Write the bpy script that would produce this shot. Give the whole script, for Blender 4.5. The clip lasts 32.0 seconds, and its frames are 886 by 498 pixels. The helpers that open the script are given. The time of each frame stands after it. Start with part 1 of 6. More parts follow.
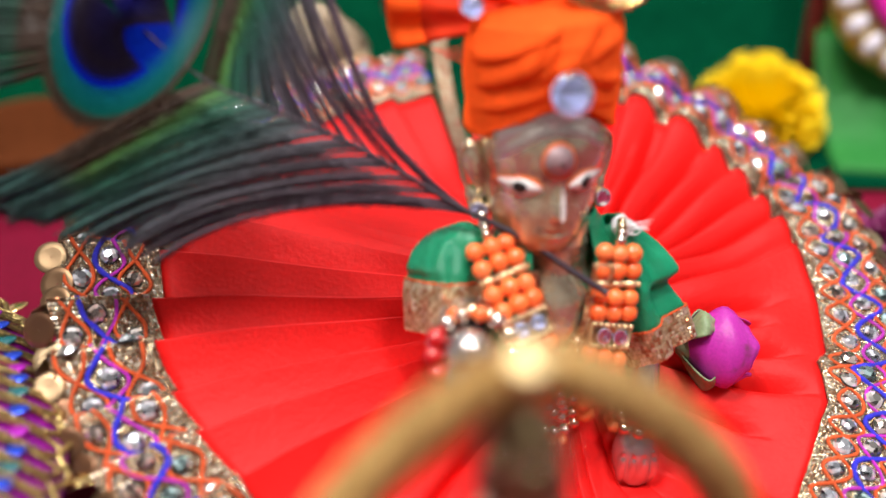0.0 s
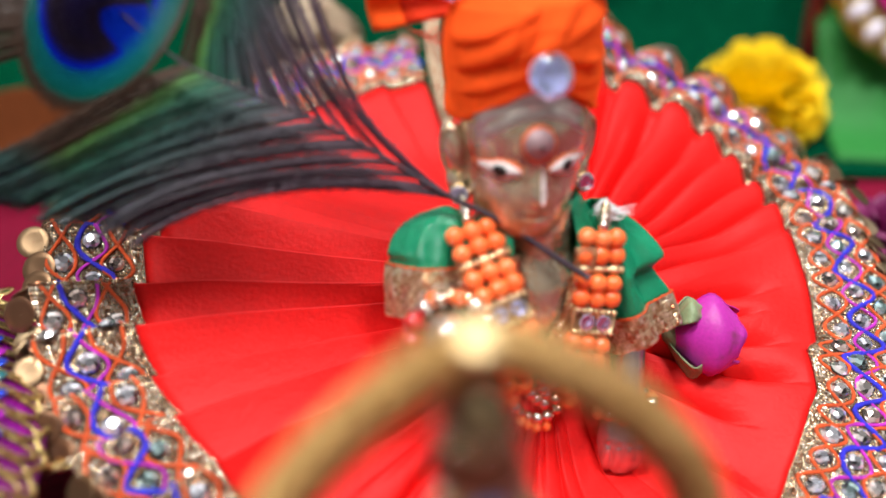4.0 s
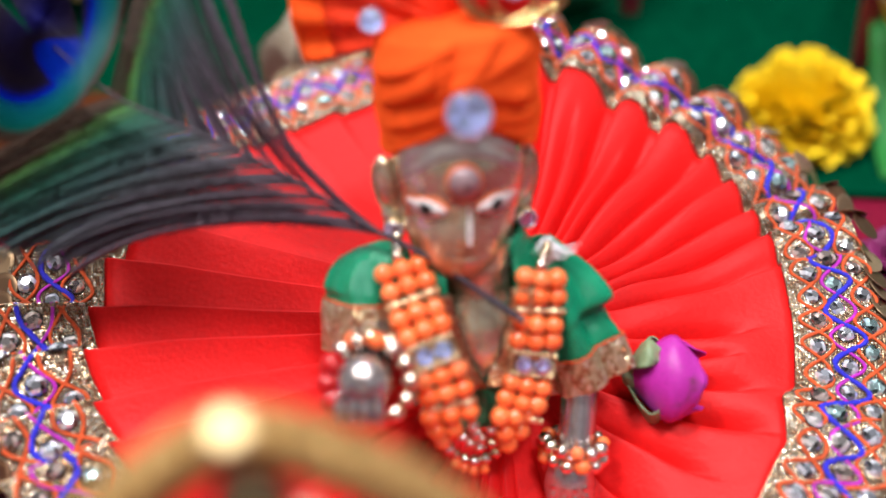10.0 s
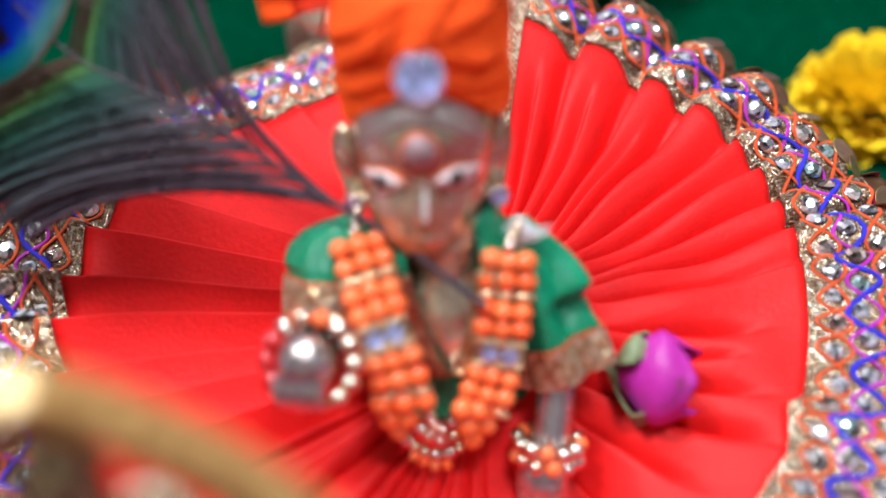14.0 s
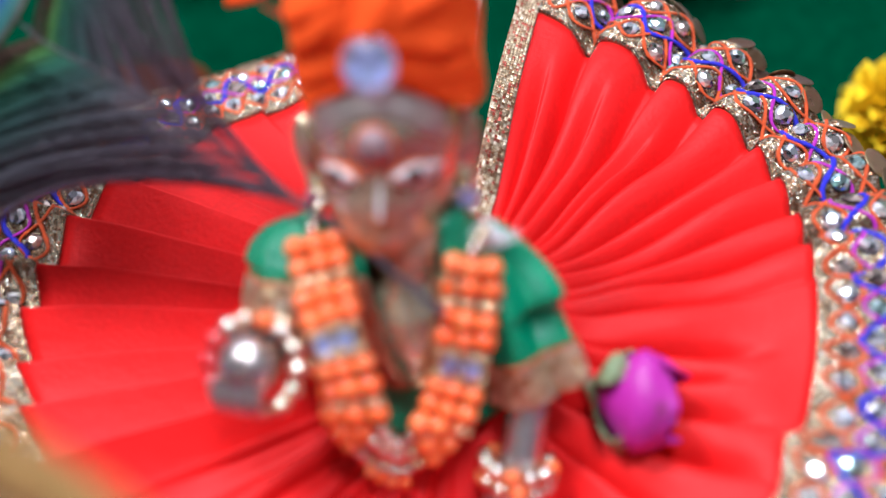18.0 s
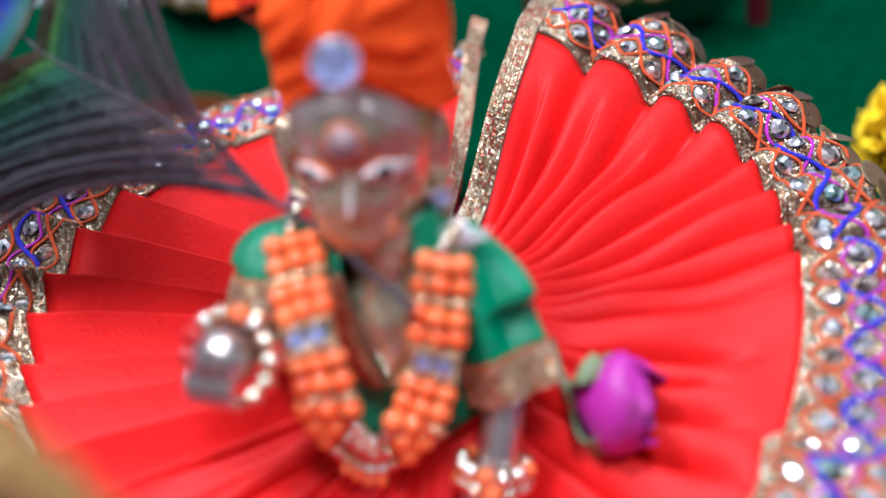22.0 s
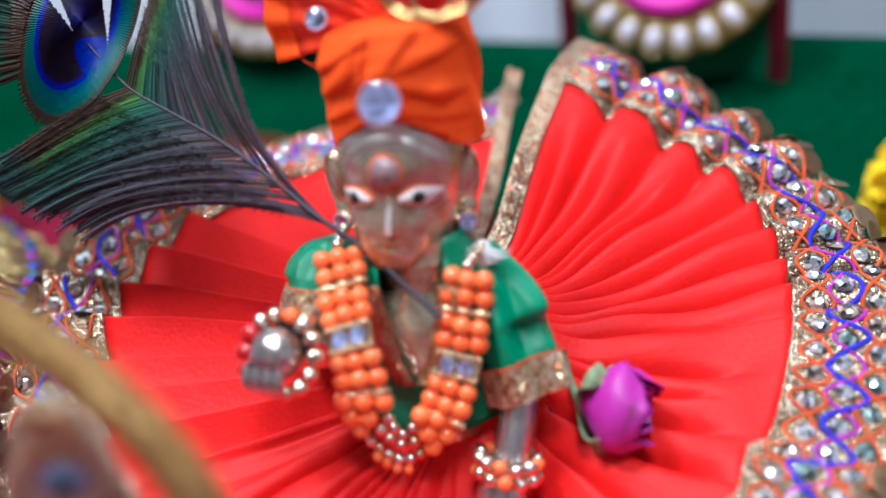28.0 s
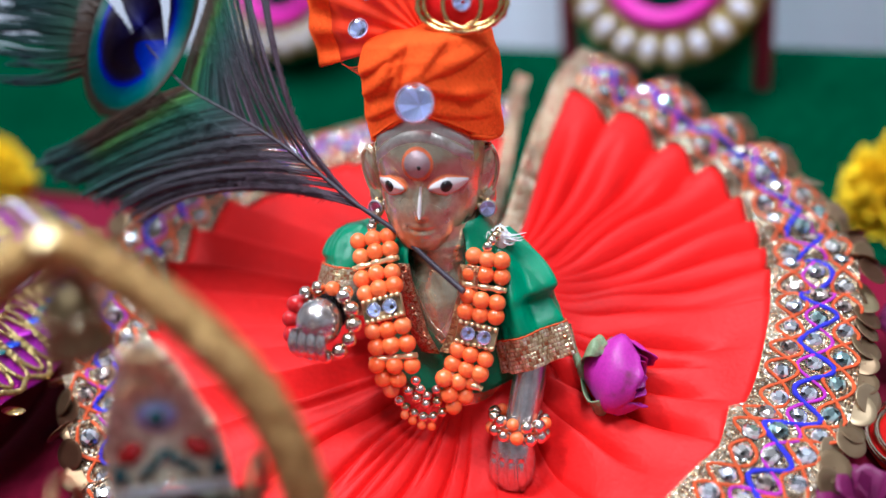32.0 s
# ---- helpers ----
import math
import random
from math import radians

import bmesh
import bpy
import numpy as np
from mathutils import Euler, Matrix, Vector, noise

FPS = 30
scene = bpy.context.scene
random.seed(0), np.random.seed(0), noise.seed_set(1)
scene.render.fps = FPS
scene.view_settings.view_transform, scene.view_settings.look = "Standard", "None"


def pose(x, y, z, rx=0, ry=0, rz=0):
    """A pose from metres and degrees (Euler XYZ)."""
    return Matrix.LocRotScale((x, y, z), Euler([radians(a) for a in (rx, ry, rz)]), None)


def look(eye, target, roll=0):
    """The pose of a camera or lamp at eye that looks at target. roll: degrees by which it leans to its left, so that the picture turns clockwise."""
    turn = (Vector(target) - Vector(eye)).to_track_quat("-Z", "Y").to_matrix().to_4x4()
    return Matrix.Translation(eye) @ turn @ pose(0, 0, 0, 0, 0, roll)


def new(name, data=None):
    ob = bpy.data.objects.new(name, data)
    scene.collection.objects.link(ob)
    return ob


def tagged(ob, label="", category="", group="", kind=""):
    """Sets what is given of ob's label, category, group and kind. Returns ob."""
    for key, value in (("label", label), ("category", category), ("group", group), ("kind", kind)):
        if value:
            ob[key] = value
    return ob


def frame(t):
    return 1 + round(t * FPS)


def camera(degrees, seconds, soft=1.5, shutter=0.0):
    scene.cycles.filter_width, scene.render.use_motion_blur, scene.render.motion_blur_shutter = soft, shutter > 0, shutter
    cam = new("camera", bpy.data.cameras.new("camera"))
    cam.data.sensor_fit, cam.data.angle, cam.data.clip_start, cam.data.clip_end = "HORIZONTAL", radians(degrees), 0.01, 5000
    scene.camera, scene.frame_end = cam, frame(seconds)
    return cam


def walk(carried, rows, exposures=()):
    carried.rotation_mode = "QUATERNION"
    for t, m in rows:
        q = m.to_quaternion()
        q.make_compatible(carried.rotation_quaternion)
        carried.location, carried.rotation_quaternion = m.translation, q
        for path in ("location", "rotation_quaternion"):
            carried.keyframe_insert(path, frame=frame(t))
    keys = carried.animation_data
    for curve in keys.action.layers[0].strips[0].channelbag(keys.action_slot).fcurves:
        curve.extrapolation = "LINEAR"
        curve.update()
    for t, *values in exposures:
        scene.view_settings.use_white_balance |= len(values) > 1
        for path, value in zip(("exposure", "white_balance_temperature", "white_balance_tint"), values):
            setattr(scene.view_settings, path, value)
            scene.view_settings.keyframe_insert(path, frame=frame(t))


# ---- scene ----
cam = camera(46.5, 32.0)
METRES, EYE, TILT, LEAN, TURN = 0.27, 0.218, -30.0, 0.0, 0.0
ROWS = [
    (0.0, 0.0, 0.0, 0.0, 0.0, 0.0, -0.0),
    (0.5, 0.0036, -0.0015, 0.0015, -0.22, -0.11, -0.02),
    (1.0, 0.0094, -0.0001, 0.003, -0.39, -0.22, 0.01),
    (1.5, 0.0165, 0.0035, 0.0013, -0.49, -0.17, 0.17),
    (2.0, 0.0217, 0.0067, -0.0039, -0.52, -0.04, 0.2),
    (2.5, 0.0248, 0.009, -0.0061, -0.35, -0.0, 0.18),
    (3.0, 0.0274, 0.0107, -0.011, -0.05, -0.01, 0.16),
    (3.5, 0.0287, 0.0106, -0.0123, 0.48, -0.1, 0.06),
    (5.5, 0.0758, 0.0148, 0.0057, 2.39, -1.13, -0.65),
    (6.0, 0.0821, 0.0209, 0.0058, 3.2, -1.32, -0.74),
    (6.5, 0.0884, 0.0259, 0.0163, 3.83, -1.5, -0.72),
    (7.0, 0.0993, 0.0312, 0.0254, 4.53, -1.28, -0.73),
    (7.5, 0.1139, 0.0384, 0.0277, 5.03, -1.16, -0.7),
    (8.0, 0.1364, 0.0464, 0.0266, 5.62, -1.19, -0.92),
    (8.5, 0.158, 0.0513, 0.0267, 6.15, -1.27, -0.97),
    (9.0, 0.1793, 0.0527, 0.0373, 6.76, -1.56, -0.87),
    (9.5, 0.2009, 0.0518, 0.0452, 7.39, -1.51, -1.05),
    (10.0, 0.2266, 0.0552, 0.0477, 8.12, -1.46, -1.36),
    (10.5, 0.2449, 0.0614, 0.0468, 8.9, -1.6, -1.62),
    (11.0, 0.2592, 0.0674, 0.0459, 9.78, -1.46, -2.02),
    (11.5, 0.2753, 0.0758, 0.0505, 10.83, -1.37, -2.46),
    (12.0, 0.295, 0.0893, 0.0484, 11.77, -1.25, -2.63),
    (12.5, 0.3084, 0.1039, 0.038, 12.47, -1.12, -2.77),
    (13.0, 0.3214, 0.1187, 0.0296, 13.21, -1.3, -3.08),
    (13.5, 0.337, 0.135, 0.0275, 13.92, -1.48, -3.26),
    (14.0, 0.355, 0.152, 0.0303, 14.64, -1.69, -3.29),
    (14.5, 0.3672, 0.1649, 0.0374, 15.26, -1.87, -3.57),
    (16.5, 0.4177, 0.2308, 0.035, 17.91, -1.98, -4.92),
    (17.0, 0.4288, 0.2409, 0.0351, 18.54, -1.91, -5.03),
    (17.5, 0.4379, 0.2444, 0.0333, 19.08, -1.81, -5.04),
    (18.0, 0.4435, 0.2455, 0.0345, 19.8, -1.76, -5.39),
    (18.5, 0.4503, 0.25, 0.0363, 20.68, -1.6, -5.69),
    (19.0, 0.4588, 0.2526, 0.0355, 21.4, -1.26, -6.26),
    (19.5, 0.4717, 0.2539, 0.0372, 21.96, -0.62, -6.3),
    (20.0, 0.4893, 0.2563, 0.0326, 22.39, 0.07, -6.3),
    (20.5, 0.4998, 0.2568, 0.0244, 22.72, 0.66, -5.82),
    (21.0, 0.5089, 0.2555, 0.0174, 22.91, 1.01, -5.31),
    (21.5, 0.5182, 0.2578, 0.0043, 23.12, 1.22, -5.58),
    (22.0, 0.5287, 0.2608, -0.0072, 23.56, 1.06, -5.49),
    (22.5, 0.5354, 0.2608, -0.0094, 23.92, 1.04, -5.44),
    (23.0, 0.5423, 0.2592, -0.0087, 24.34, 1.33, -5.55),
    (23.5, 0.5486, 0.2564, -0.0107, 24.87, 1.68, -5.84),
    (24.0, 0.5532, 0.2525, -0.0202, 25.42, 2.0, -5.84),
    (24.5, 0.5536, 0.2486, -0.0344, 25.83, 2.31, -6.15),
    (25.0, 0.5543, 0.239, -0.0332, 26.27, 2.23, -6.42),
    (25.5, 0.556, 0.2274, -0.03, 26.58, 2.47, -6.54),
    (27.5, 0.593, 0.1684, -0.0404, 26.45, 3.27, -7.37),
    (28.0, 0.6056, 0.1504, -0.0397, 26.19, 3.53, -7.41),
    (28.5, 0.6111, 0.1364, -0.0502, 26.22, 3.85, -7.56),
    (29.0, 0.6059, 0.1235, -0.0668, 26.25, 3.81, -7.74),
    (29.5, 0.5974, 0.1114, -0.0732, 26.26, 3.5, -7.85),
    (30.0, 0.5949, 0.0936, -0.0757, 26.24, 3.6, -8.08),
    (30.5, 0.5998, 0.0751, -0.0743, 26.0, 3.63, -8.2),
    (31.0, 0.6097, 0.0539, -0.0763, 25.67, 3.72, -8.18),
    (31.5, 0.6209, 0.0319, -0.0796, 25.46, 3.83, -8.21),
    (32.0, 0.6342, 0.0083, -0.076, 25.32, 3.81, -8.26),
]
walk(cam, [(t, pose(0, 0, EYE, TILT, LEAN, TURN) @ pose(METRES * x, METRES * y, METRES * z, 90 + pitch, roll, yaw)) for t, x, y, z, yaw, pitch, roll in ROWS],
     [(0, 0.0, 6800, 12), (8, -0.02, 6500, 12.5), (14, -0.04, 6200, 13.5), (18, -0.06, 5850, 13), (22, -0.06, 5700, 11), (32, -0.03, 5680, 8)])
cam.data.dof.use_dof = True
cam.data.dof.focus_distance = 0.315
cam.data.dof.aperture_fstop = 3.3

# ---- light: a grey room, white overhead, with three ceiling lamps ----
world = bpy.data.worlds.new("room_air")
scene.world = world
world.use_nodes = True
world.node_tree.nodes["Background"].inputs[0].default_value = (0.9, 0.95, 1.0, 1)
world.node_tree.nodes["Background"].inputs[1].default_value = 0.05


def ceiling_lamp(x, y, z, size, watts, colour):
    data = bpy.data.lights.new("ceiling_lamp", "AREA")
    data.shape, data.size, data.energy, data.color = "DISK", size, watts, colour
    lamp = new("ceiling_lamp", data)
    lamp.matrix_world = look((x, y, z), (0.03, 0.26, 0.06))
    return lamp


ceiling_lamp(-0.45, -0.15, 1.55, 0.42, 24.6, (0.99, 0.98, 0.97))
ceiling_lamp(0.5, -0.35, 1.6, 0.42, 18.0, (0.95, 0.97, 1.0))
ceiling_lamp(0.12, 0.42, 1.65, 0.36, 12.5, (0.93, 0.96, 1.0))


# ---- materials ----
def nodes_of(m):
    m.use_nodes = True
    return m.node_tree.nodes, m.node_tree.links, m.node_tree.nodes["Principled BSDF"]


def material(name, colour, rough=0.5, metal=0.0, vary=0.15, scale=300.0, bump=0.15, sheen=0.0, fine=0.0, coat=0.0, second=None, dark=None, spec=0.5, crumple=0.0):
    """Base colour with grain at two scales and a fine relief. second: a colour of stains; dark: its amount."""
    m = bpy.data.materials.new(name)
    n, k, b = nodes_of(m)
    pos = n.new("ShaderNodeTexCoord")
    big, small = n.new("ShaderNodeTexNoise"), n.new("ShaderNodeTexNoise")
    big.inputs["Scale"].default_value, small.inputs["Scale"].default_value = scale * 0.15, scale * 2.5
    big.inputs["Detail"].default_value, small.inputs["Detail"].default_value = 4, 3
    k.new(pos.outputs["Object"], big.inputs["Vector"])
    k.new(pos.outputs["Object"], small.inputs["Vector"])
    ramp = n.new("ShaderNodeMapRange")
    ramp.inputs[1].default_value, ramp.inputs[2].default_value = 0.3, 0.7
    ramp.inputs[3].default_value, ramp.inputs[4].default_value = 1 - vary, 1 + vary
    add = n.new("ShaderNodeMath")
    add.operation = "ADD"
    half = n.new("ShaderNodeMath")
    half.operation, half.inputs[1].default_value = "MULTIPLY", 0.5
    k.new(big.outputs["Fac"], add.inputs[0])
    k.new(small.outputs["Fac"], add.inputs[1])
    k.new(add.outputs[0], half.inputs[0])
    k.new(half.outputs[0], ramp.inputs[0])
    mul = n.new("ShaderNodeVectorMath")
    mul.operation = "SCALE"
    mul.inputs[0].default_value = colour
    k.new(ramp.outputs[0], mul.inputs["Scale"])
    out = mul.outputs[0]
    if second:
        stain = n.new("ShaderNodeTexNoise")
        stain.inputs["Scale"].default_value, stain.inputs["Detail"].default_value = scale * 0.3, 5
        k.new(pos.outputs["Object"], stain.inputs["Vector"])
        cut = n.new("ShaderNodeMapRange")
        cut.inputs[1].default_value, cut.inputs[2].default_value = 0.62 - (dark or 0.1), 0.72
        k.new(stain.outputs["Fac"], cut.inputs[0])
        mix = n.new("ShaderNodeMix")
        mix.data_type = "RGBA"
        mix.inputs[7].default_value = (*second, 1)
        k.new(cut.outputs[0], mix.inputs[0])
        k.new(out, mix.inputs[6])
        out = mix.outputs[2]
    k.new(out, b.inputs["Base Color"])
    b.inputs["Roughness"].default_value, b.inputs["Metallic"].default_value = rough, metal
    b.inputs["Specular IOR Level"].default_value = spec
    b.inputs["Sheen Weight"].default_value = sheen
    b.inputs["Sheen Tint"].default_value = (*[min(1.0, c * 1.3) for c in colour], 1)
    b.inputs["Coat Weight"].default_value = coat
    if bump:
        rel = n.new("ShaderNodeBump")
        rel.inputs["Strength"].default_value, rel.inputs["Distance"].default_value = bump, 0.0006
        src = small.outputs["Fac"]
        if fine:
            weave = n.new("ShaderNodeTexWave")
            weave.inputs["Scale"].default_value, weave.inputs["Distortion"].default_value = fine, 0.6
            k.new(pos.outputs["Object"], weave.inputs["Vector"])
            both = n.new("ShaderNodeMath")
            both.operation = "ADD"
            k.new(weave.outputs["Fac"], both.inputs[0])
            k.new(small.outputs["Fac"], both.inputs[1])
            src = both.outputs[0]
        k.new(src, rel.inputs["Height"])
        if crumple:
            wide, rough_ = n.new("ShaderNodeBump"), n.new("ShaderNodeTexNoise")
            rough_.inputs["Scale"].default_value, rough_.inputs["Detail"].default_value, rough_.inputs["Distortion"].default_value = 110, 3, 0.8
            wide.inputs["Strength"].default_value, wide.inputs["Distance"].default_value = crumple, 0.004
            k.new(pos.outputs["Object"], rough_.inputs["Vector"])
            k.new(rough_.outputs["Fac"], wide.inputs["Height"])
            k.new(wide.outputs[0], rel.inputs["Normal"])
        k.new(rel.outputs[0], b.inputs["Normal"])
    return m


def glitter(name, colour, thread, cell=1400.0, rough=0.28, turn=0.75, gap=0.15):
    """Metallic tinsel cloth: many tiny facets, each turned its own way, over darker thread."""
    m = bpy.data.materials.new(name)
    n, k, b = nodes_of(m)
    pos = n.new("ShaderNodeTexCoord")
    cells = n.new("ShaderNodeTexVoronoi")
    cells.inputs["Scale"].default_value = cell
    k.new(pos.outputs["Object"], cells.inputs["Vector"])
    pick = n.new("ShaderNodeSeparateColor")
    k.new(cells.outputs["Color"], pick.inputs[0])
    mix = n.new("ShaderNodeMix")
    mix.data_type = "RGBA"
    mix.inputs[6].default_value, mix.inputs[7].default_value = (*thread, 1), (*colour, 1)
    cut = n.new("ShaderNodeMapRange")
    cut.inputs[1].default_value, cut.inputs[2].default_value = gap, gap + 0.3
    k.new(pick.outputs[0], cut.inputs[0])
    k.new(cut.outputs[0], mix.inputs[0])
    k.new(mix.outputs[2], b.inputs["Base Color"])
    b.inputs["Metallic"].default_value, b.inputs["Roughness"].default_value = 0.9, rough
    geo = n.new("ShaderNodeNewGeometry")
    sub = n.new("ShaderNodeVectorMath")
    sub.operation = "SUBTRACT"
    sub.inputs[1].default_value = (0.5, 0.5, 0.5)
    k.new(cells.outputs["Color"], sub.inputs[0])
    scl = n.new("ShaderNodeVectorMath")
    scl.operation = "SCALE"
    scl.inputs["Scale"].default_value = turn
    k.new(sub.outputs[0], scl.inputs[0])
    add = n.new("ShaderNodeVectorMath")
    k.new(scl.outputs[0], add.inputs[0])
    k.new(geo.outputs["Normal"], add.inputs[1])
    unit = n.new("ShaderNodeVectorMath")
    unit.operation = "NORMALIZE"
    k.new(add.outputs[0], unit.inputs[0])
    k.new(unit.outputs[0], b.inputs["Normal"])
    return m


def varied(name, colours, rough, metal, coat=0.0):
    """Alike pieces, each with its own tint from a short list."""
    m = bpy.data.materials.new(name)
    n, k, b = nodes_of(m)
    info = n.new("ShaderNodeObjectInfo")
    ramp = n.new("ShaderNodeValToRGB")
    ramp.color_ramp.interpolation = "CONSTANT"
    el = ramp.color_ramp.elements
    while len(el) < len(colours):
        el.new(0.5)
    for i, c in enumerate(colours):
        el[i].position, el[i].color = i / len(colours), (*c, 1)
    k.new(info.outputs["Random"], ramp.inputs[0])
    k.new(ramp.outputs[0], b.inputs["Base Color"])
    b.inputs["Roughness"].default_value, b.inputs["Metallic"].default_value = rough, metal
    b.inputs["Coat Weight"].default_value = coat
    return m


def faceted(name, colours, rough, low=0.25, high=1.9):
    """Foiled glass: a tint for each stone; light and dark reflections painted per facet."""
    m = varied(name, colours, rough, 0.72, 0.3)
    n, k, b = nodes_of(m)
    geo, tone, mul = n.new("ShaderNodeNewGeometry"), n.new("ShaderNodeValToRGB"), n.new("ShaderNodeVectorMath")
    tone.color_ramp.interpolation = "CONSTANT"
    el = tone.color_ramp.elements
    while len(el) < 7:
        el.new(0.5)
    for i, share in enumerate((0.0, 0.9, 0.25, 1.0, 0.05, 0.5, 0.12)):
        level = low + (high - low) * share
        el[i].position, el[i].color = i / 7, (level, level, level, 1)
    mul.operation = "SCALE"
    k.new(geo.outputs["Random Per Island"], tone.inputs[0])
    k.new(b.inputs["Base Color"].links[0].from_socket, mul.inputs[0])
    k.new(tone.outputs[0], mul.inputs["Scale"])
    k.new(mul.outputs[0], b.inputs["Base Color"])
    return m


RED = material("red_satin", (0.79, 0.0118, 0.0108), 0.50, vary=0.10, scale=260, bump=0.30, sheen=0.0, spec=0.18, crumple=0.07)
VELVET = material("orange_velvet", (0.95, 0.100, 0.012), 0.85, vary=0.28, scale=420, bump=0.50, sheen=1.0, spec=0.12, crumple=0.12)
SATIN = material("orange_satin", (0.86, 0.05, 0.012), 0.42, vary=0.08, scale=300, bump=0.1, sheen=0.2, spec=0.3)
GREEN = material("green_satin", (0.0, 0.24, 0.112), 0.32, vary=0.10, scale=260, bump=0.25, sheen=0.25, crumple=0.10)
BRASS = material("worn_brass", (0.70, 0.62, 0.43), 0.20, 0.78, vary=0.25, scale=500, bump=0.10, coat=0.5, second=(0.44, 0.28, 0.15), dark=0.0)


def smeared(m, spots, paste):
    """Rubs paste onto a material round the given (place, reach) spots, broken up by noise."""
    n, k, b = nodes_of(m)
    pos, grain = n.new("ShaderNodeTexCoord"), n.new("ShaderNodeTexNoise")
    grain.inputs["Scale"].default_value, grain.inputs["Detail"].default_value = 260, 5
    k.new(pos.outputs["Object"], grain.inputs["Vector"])
    total = None
    for place, reach in spots:
        d = n.new("ShaderNodeVectorMath")
        d.operation = "DISTANCE"
        d.inputs[1].default_value = place
        k.new(pos.outputs["Object"], d.inputs[0])
        near = n.new("ShaderNodeMapRange")
        near.inputs[1].default_value, near.inputs[2].default_value = reach * 1.5, reach * 0.3
        k.new(d.outputs["Value"], near.inputs[0])
        out = near.outputs[0]
        if total:
            top = n.new("ShaderNodeMath")
            top.operation = "MAXIMUM"
            k.new(total, top.inputs[0])
            k.new(out, top.inputs[1])
            out = top.outputs[0]
        total = out
    rub = n.new("ShaderNodeMath")
    rub.operation = "MULTIPLY"
    k.new(total, rub.inputs[0])
    worn = n.new("ShaderNodeMapRange")
    worn.inputs[1].default_value, worn.inputs[2].default_value, worn.inputs[4].default_value = 0.30, 0.52, 0.95
    k.new(grain.outputs["Fac"], worn.inputs[0])
    k.new(worn.outputs[0], rub.inputs[1])
    mix = n.new("ShaderNodeMix")
    mix.data_type = "RGBA"
    mix.inputs[7].default_value = (*paste, 1)
    k.new(b.inputs["Base Color"].links[0].from_socket, mix.inputs[6])
    k.new(rub.outputs[0], mix.inputs[0])
    k.new(mix.outputs[2], b.inputs["Base Color"])
    dull = n.new("ShaderNodeMapRange")
    dull.inputs[3].default_value, dull.inputs[4].default_value = b.inputs["Metallic"].default_value, 0.15
    k.new(rub.outputs[0], dull.inputs[0])
    k.new(dull.outputs[0], b.inputs["Metallic"])
    return m


smeared(BRASS, [((0.0275, 0.2415, 0.0795), 0.0100), ((0.0150, 0.2450, 0.0850), 0.0060), ((0.0440, 0.2500, 0.0860), 0.0065), ((0.0450, 0.2560, 0.1020), 0.0050), ((0.0150, 0.2440, 0.1000), 0.0030), ((0.0300, 0.2480, 0.0700), 0.0040)], (0.52, 0.15, 0.05))


def ribbed(m, scale, strength):
    """Adds fine slanting twill lines to a cloth."""
    n, k, b = nodes_of(m)
    pos, wave, relief = n.new("ShaderNodeTexCoord"), n.new("ShaderNodeTexWave"), n.new("ShaderNodeBump")
    wave.bands_direction = "DIAGONAL"
    wave.inputs["Scale"].default_value, wave.inputs["Distortion"].default_value = scale, 1.0
    k.new(pos.outputs["Object"], wave.inputs["Vector"])
    k.new(wave.outputs["Fac"], relief.inputs["Height"])
    relief.inputs["Strength"].default_value, relief.inputs["Distance"].default_value = strength, 0.0002
    if b.inputs["Normal"].links:
        k.new(b.inputs["Normal"].links[0].from_socket, relief.inputs["Normal"])
    k.new(relief.outputs[0], b.inputs["Normal"])


ribbed(GREEN, 1100.0, 0.40)
ribbed(RED, 800.0, 0.12)
WHITE_PAINT = material("white_paint", (0.82, 0.78, 0.76), 0.35, vary=0.05, bump=0.05)
BLACK_PAINT = material("black_paint", (0.012, 0.010, 0.010), 0.3, vary=0.1, bump=0.0)
VERMILION = material("vermilion_paste", (0.75, 0.16, 0.05), 0.7, vary=0.2, scale=900, bump=0.3)
PALE_BRASS = material("silvered_brass", (0.66, 0.62, 0.56), 0.36, 0.85, vary=0.2, scale=500, bump=0.15, second=(0.42, 0.36, 0.26), dark=0.02)
PASTE = material("pink_paste", (0.42, 0.30, 0.31), 0.42, 0.3, vary=0.2, scale=900, bump=0.3)
GOLD_CLOTH = glitter("gold_tinsel_cloth", (0.66, 0.54, 0.34), (0.26, 0.14, 0.07), 2600, 0.30, 1.1, 0.22)
GOLD_CLOTH.node_tree.nodes["Principled BSDF"].inputs["Metallic"].default_value = 0.5
RUST_CLOTH = glitter("rust_gold_cloth", (0.50, 0.34, 0.20), (0.30, 0.07, 0.03), 2600, 0.32, 1.0, 0.35)
TRIM_CLOTH = glitter("gold_trim_cloth", (0.58, 0.47, 0.34), (0.16, 0.11, 0.06), 3800, 0.22, 1.3, 0.25)
RIBBON = glitter("gold_ribbon", (0.52, 0.44, 0.32), (0.22, 0.15, 0.09), 3400, 0.30, 1.0, 0.25)
ARCH_GOLD = glitter("gold_cord", (0.53, 0.335, 0.11), (0.22, 0.10, 0.025), 1300, 0.40, 0.9, 0.25)
GOLD = material("polished_gold", (0.82, 0.58, 0.24), 0.16, 1.0, vary=0.08, bump=0.03)
PALE_GOLD = material("pale_gold", (0.83, 0.66, 0.45), 0.14, 1.0, vary=0.08, bump=0.03)
SEQUIN = varied("sequin_gold", [(0.34, 0.23, 0.13), (0.22, 0.13, 0.07), (0.46, 0.34, 0.20), (0.18, 0.09, 0.05), (0.30, 0.20, 0.11)], 0.38, 0.85)


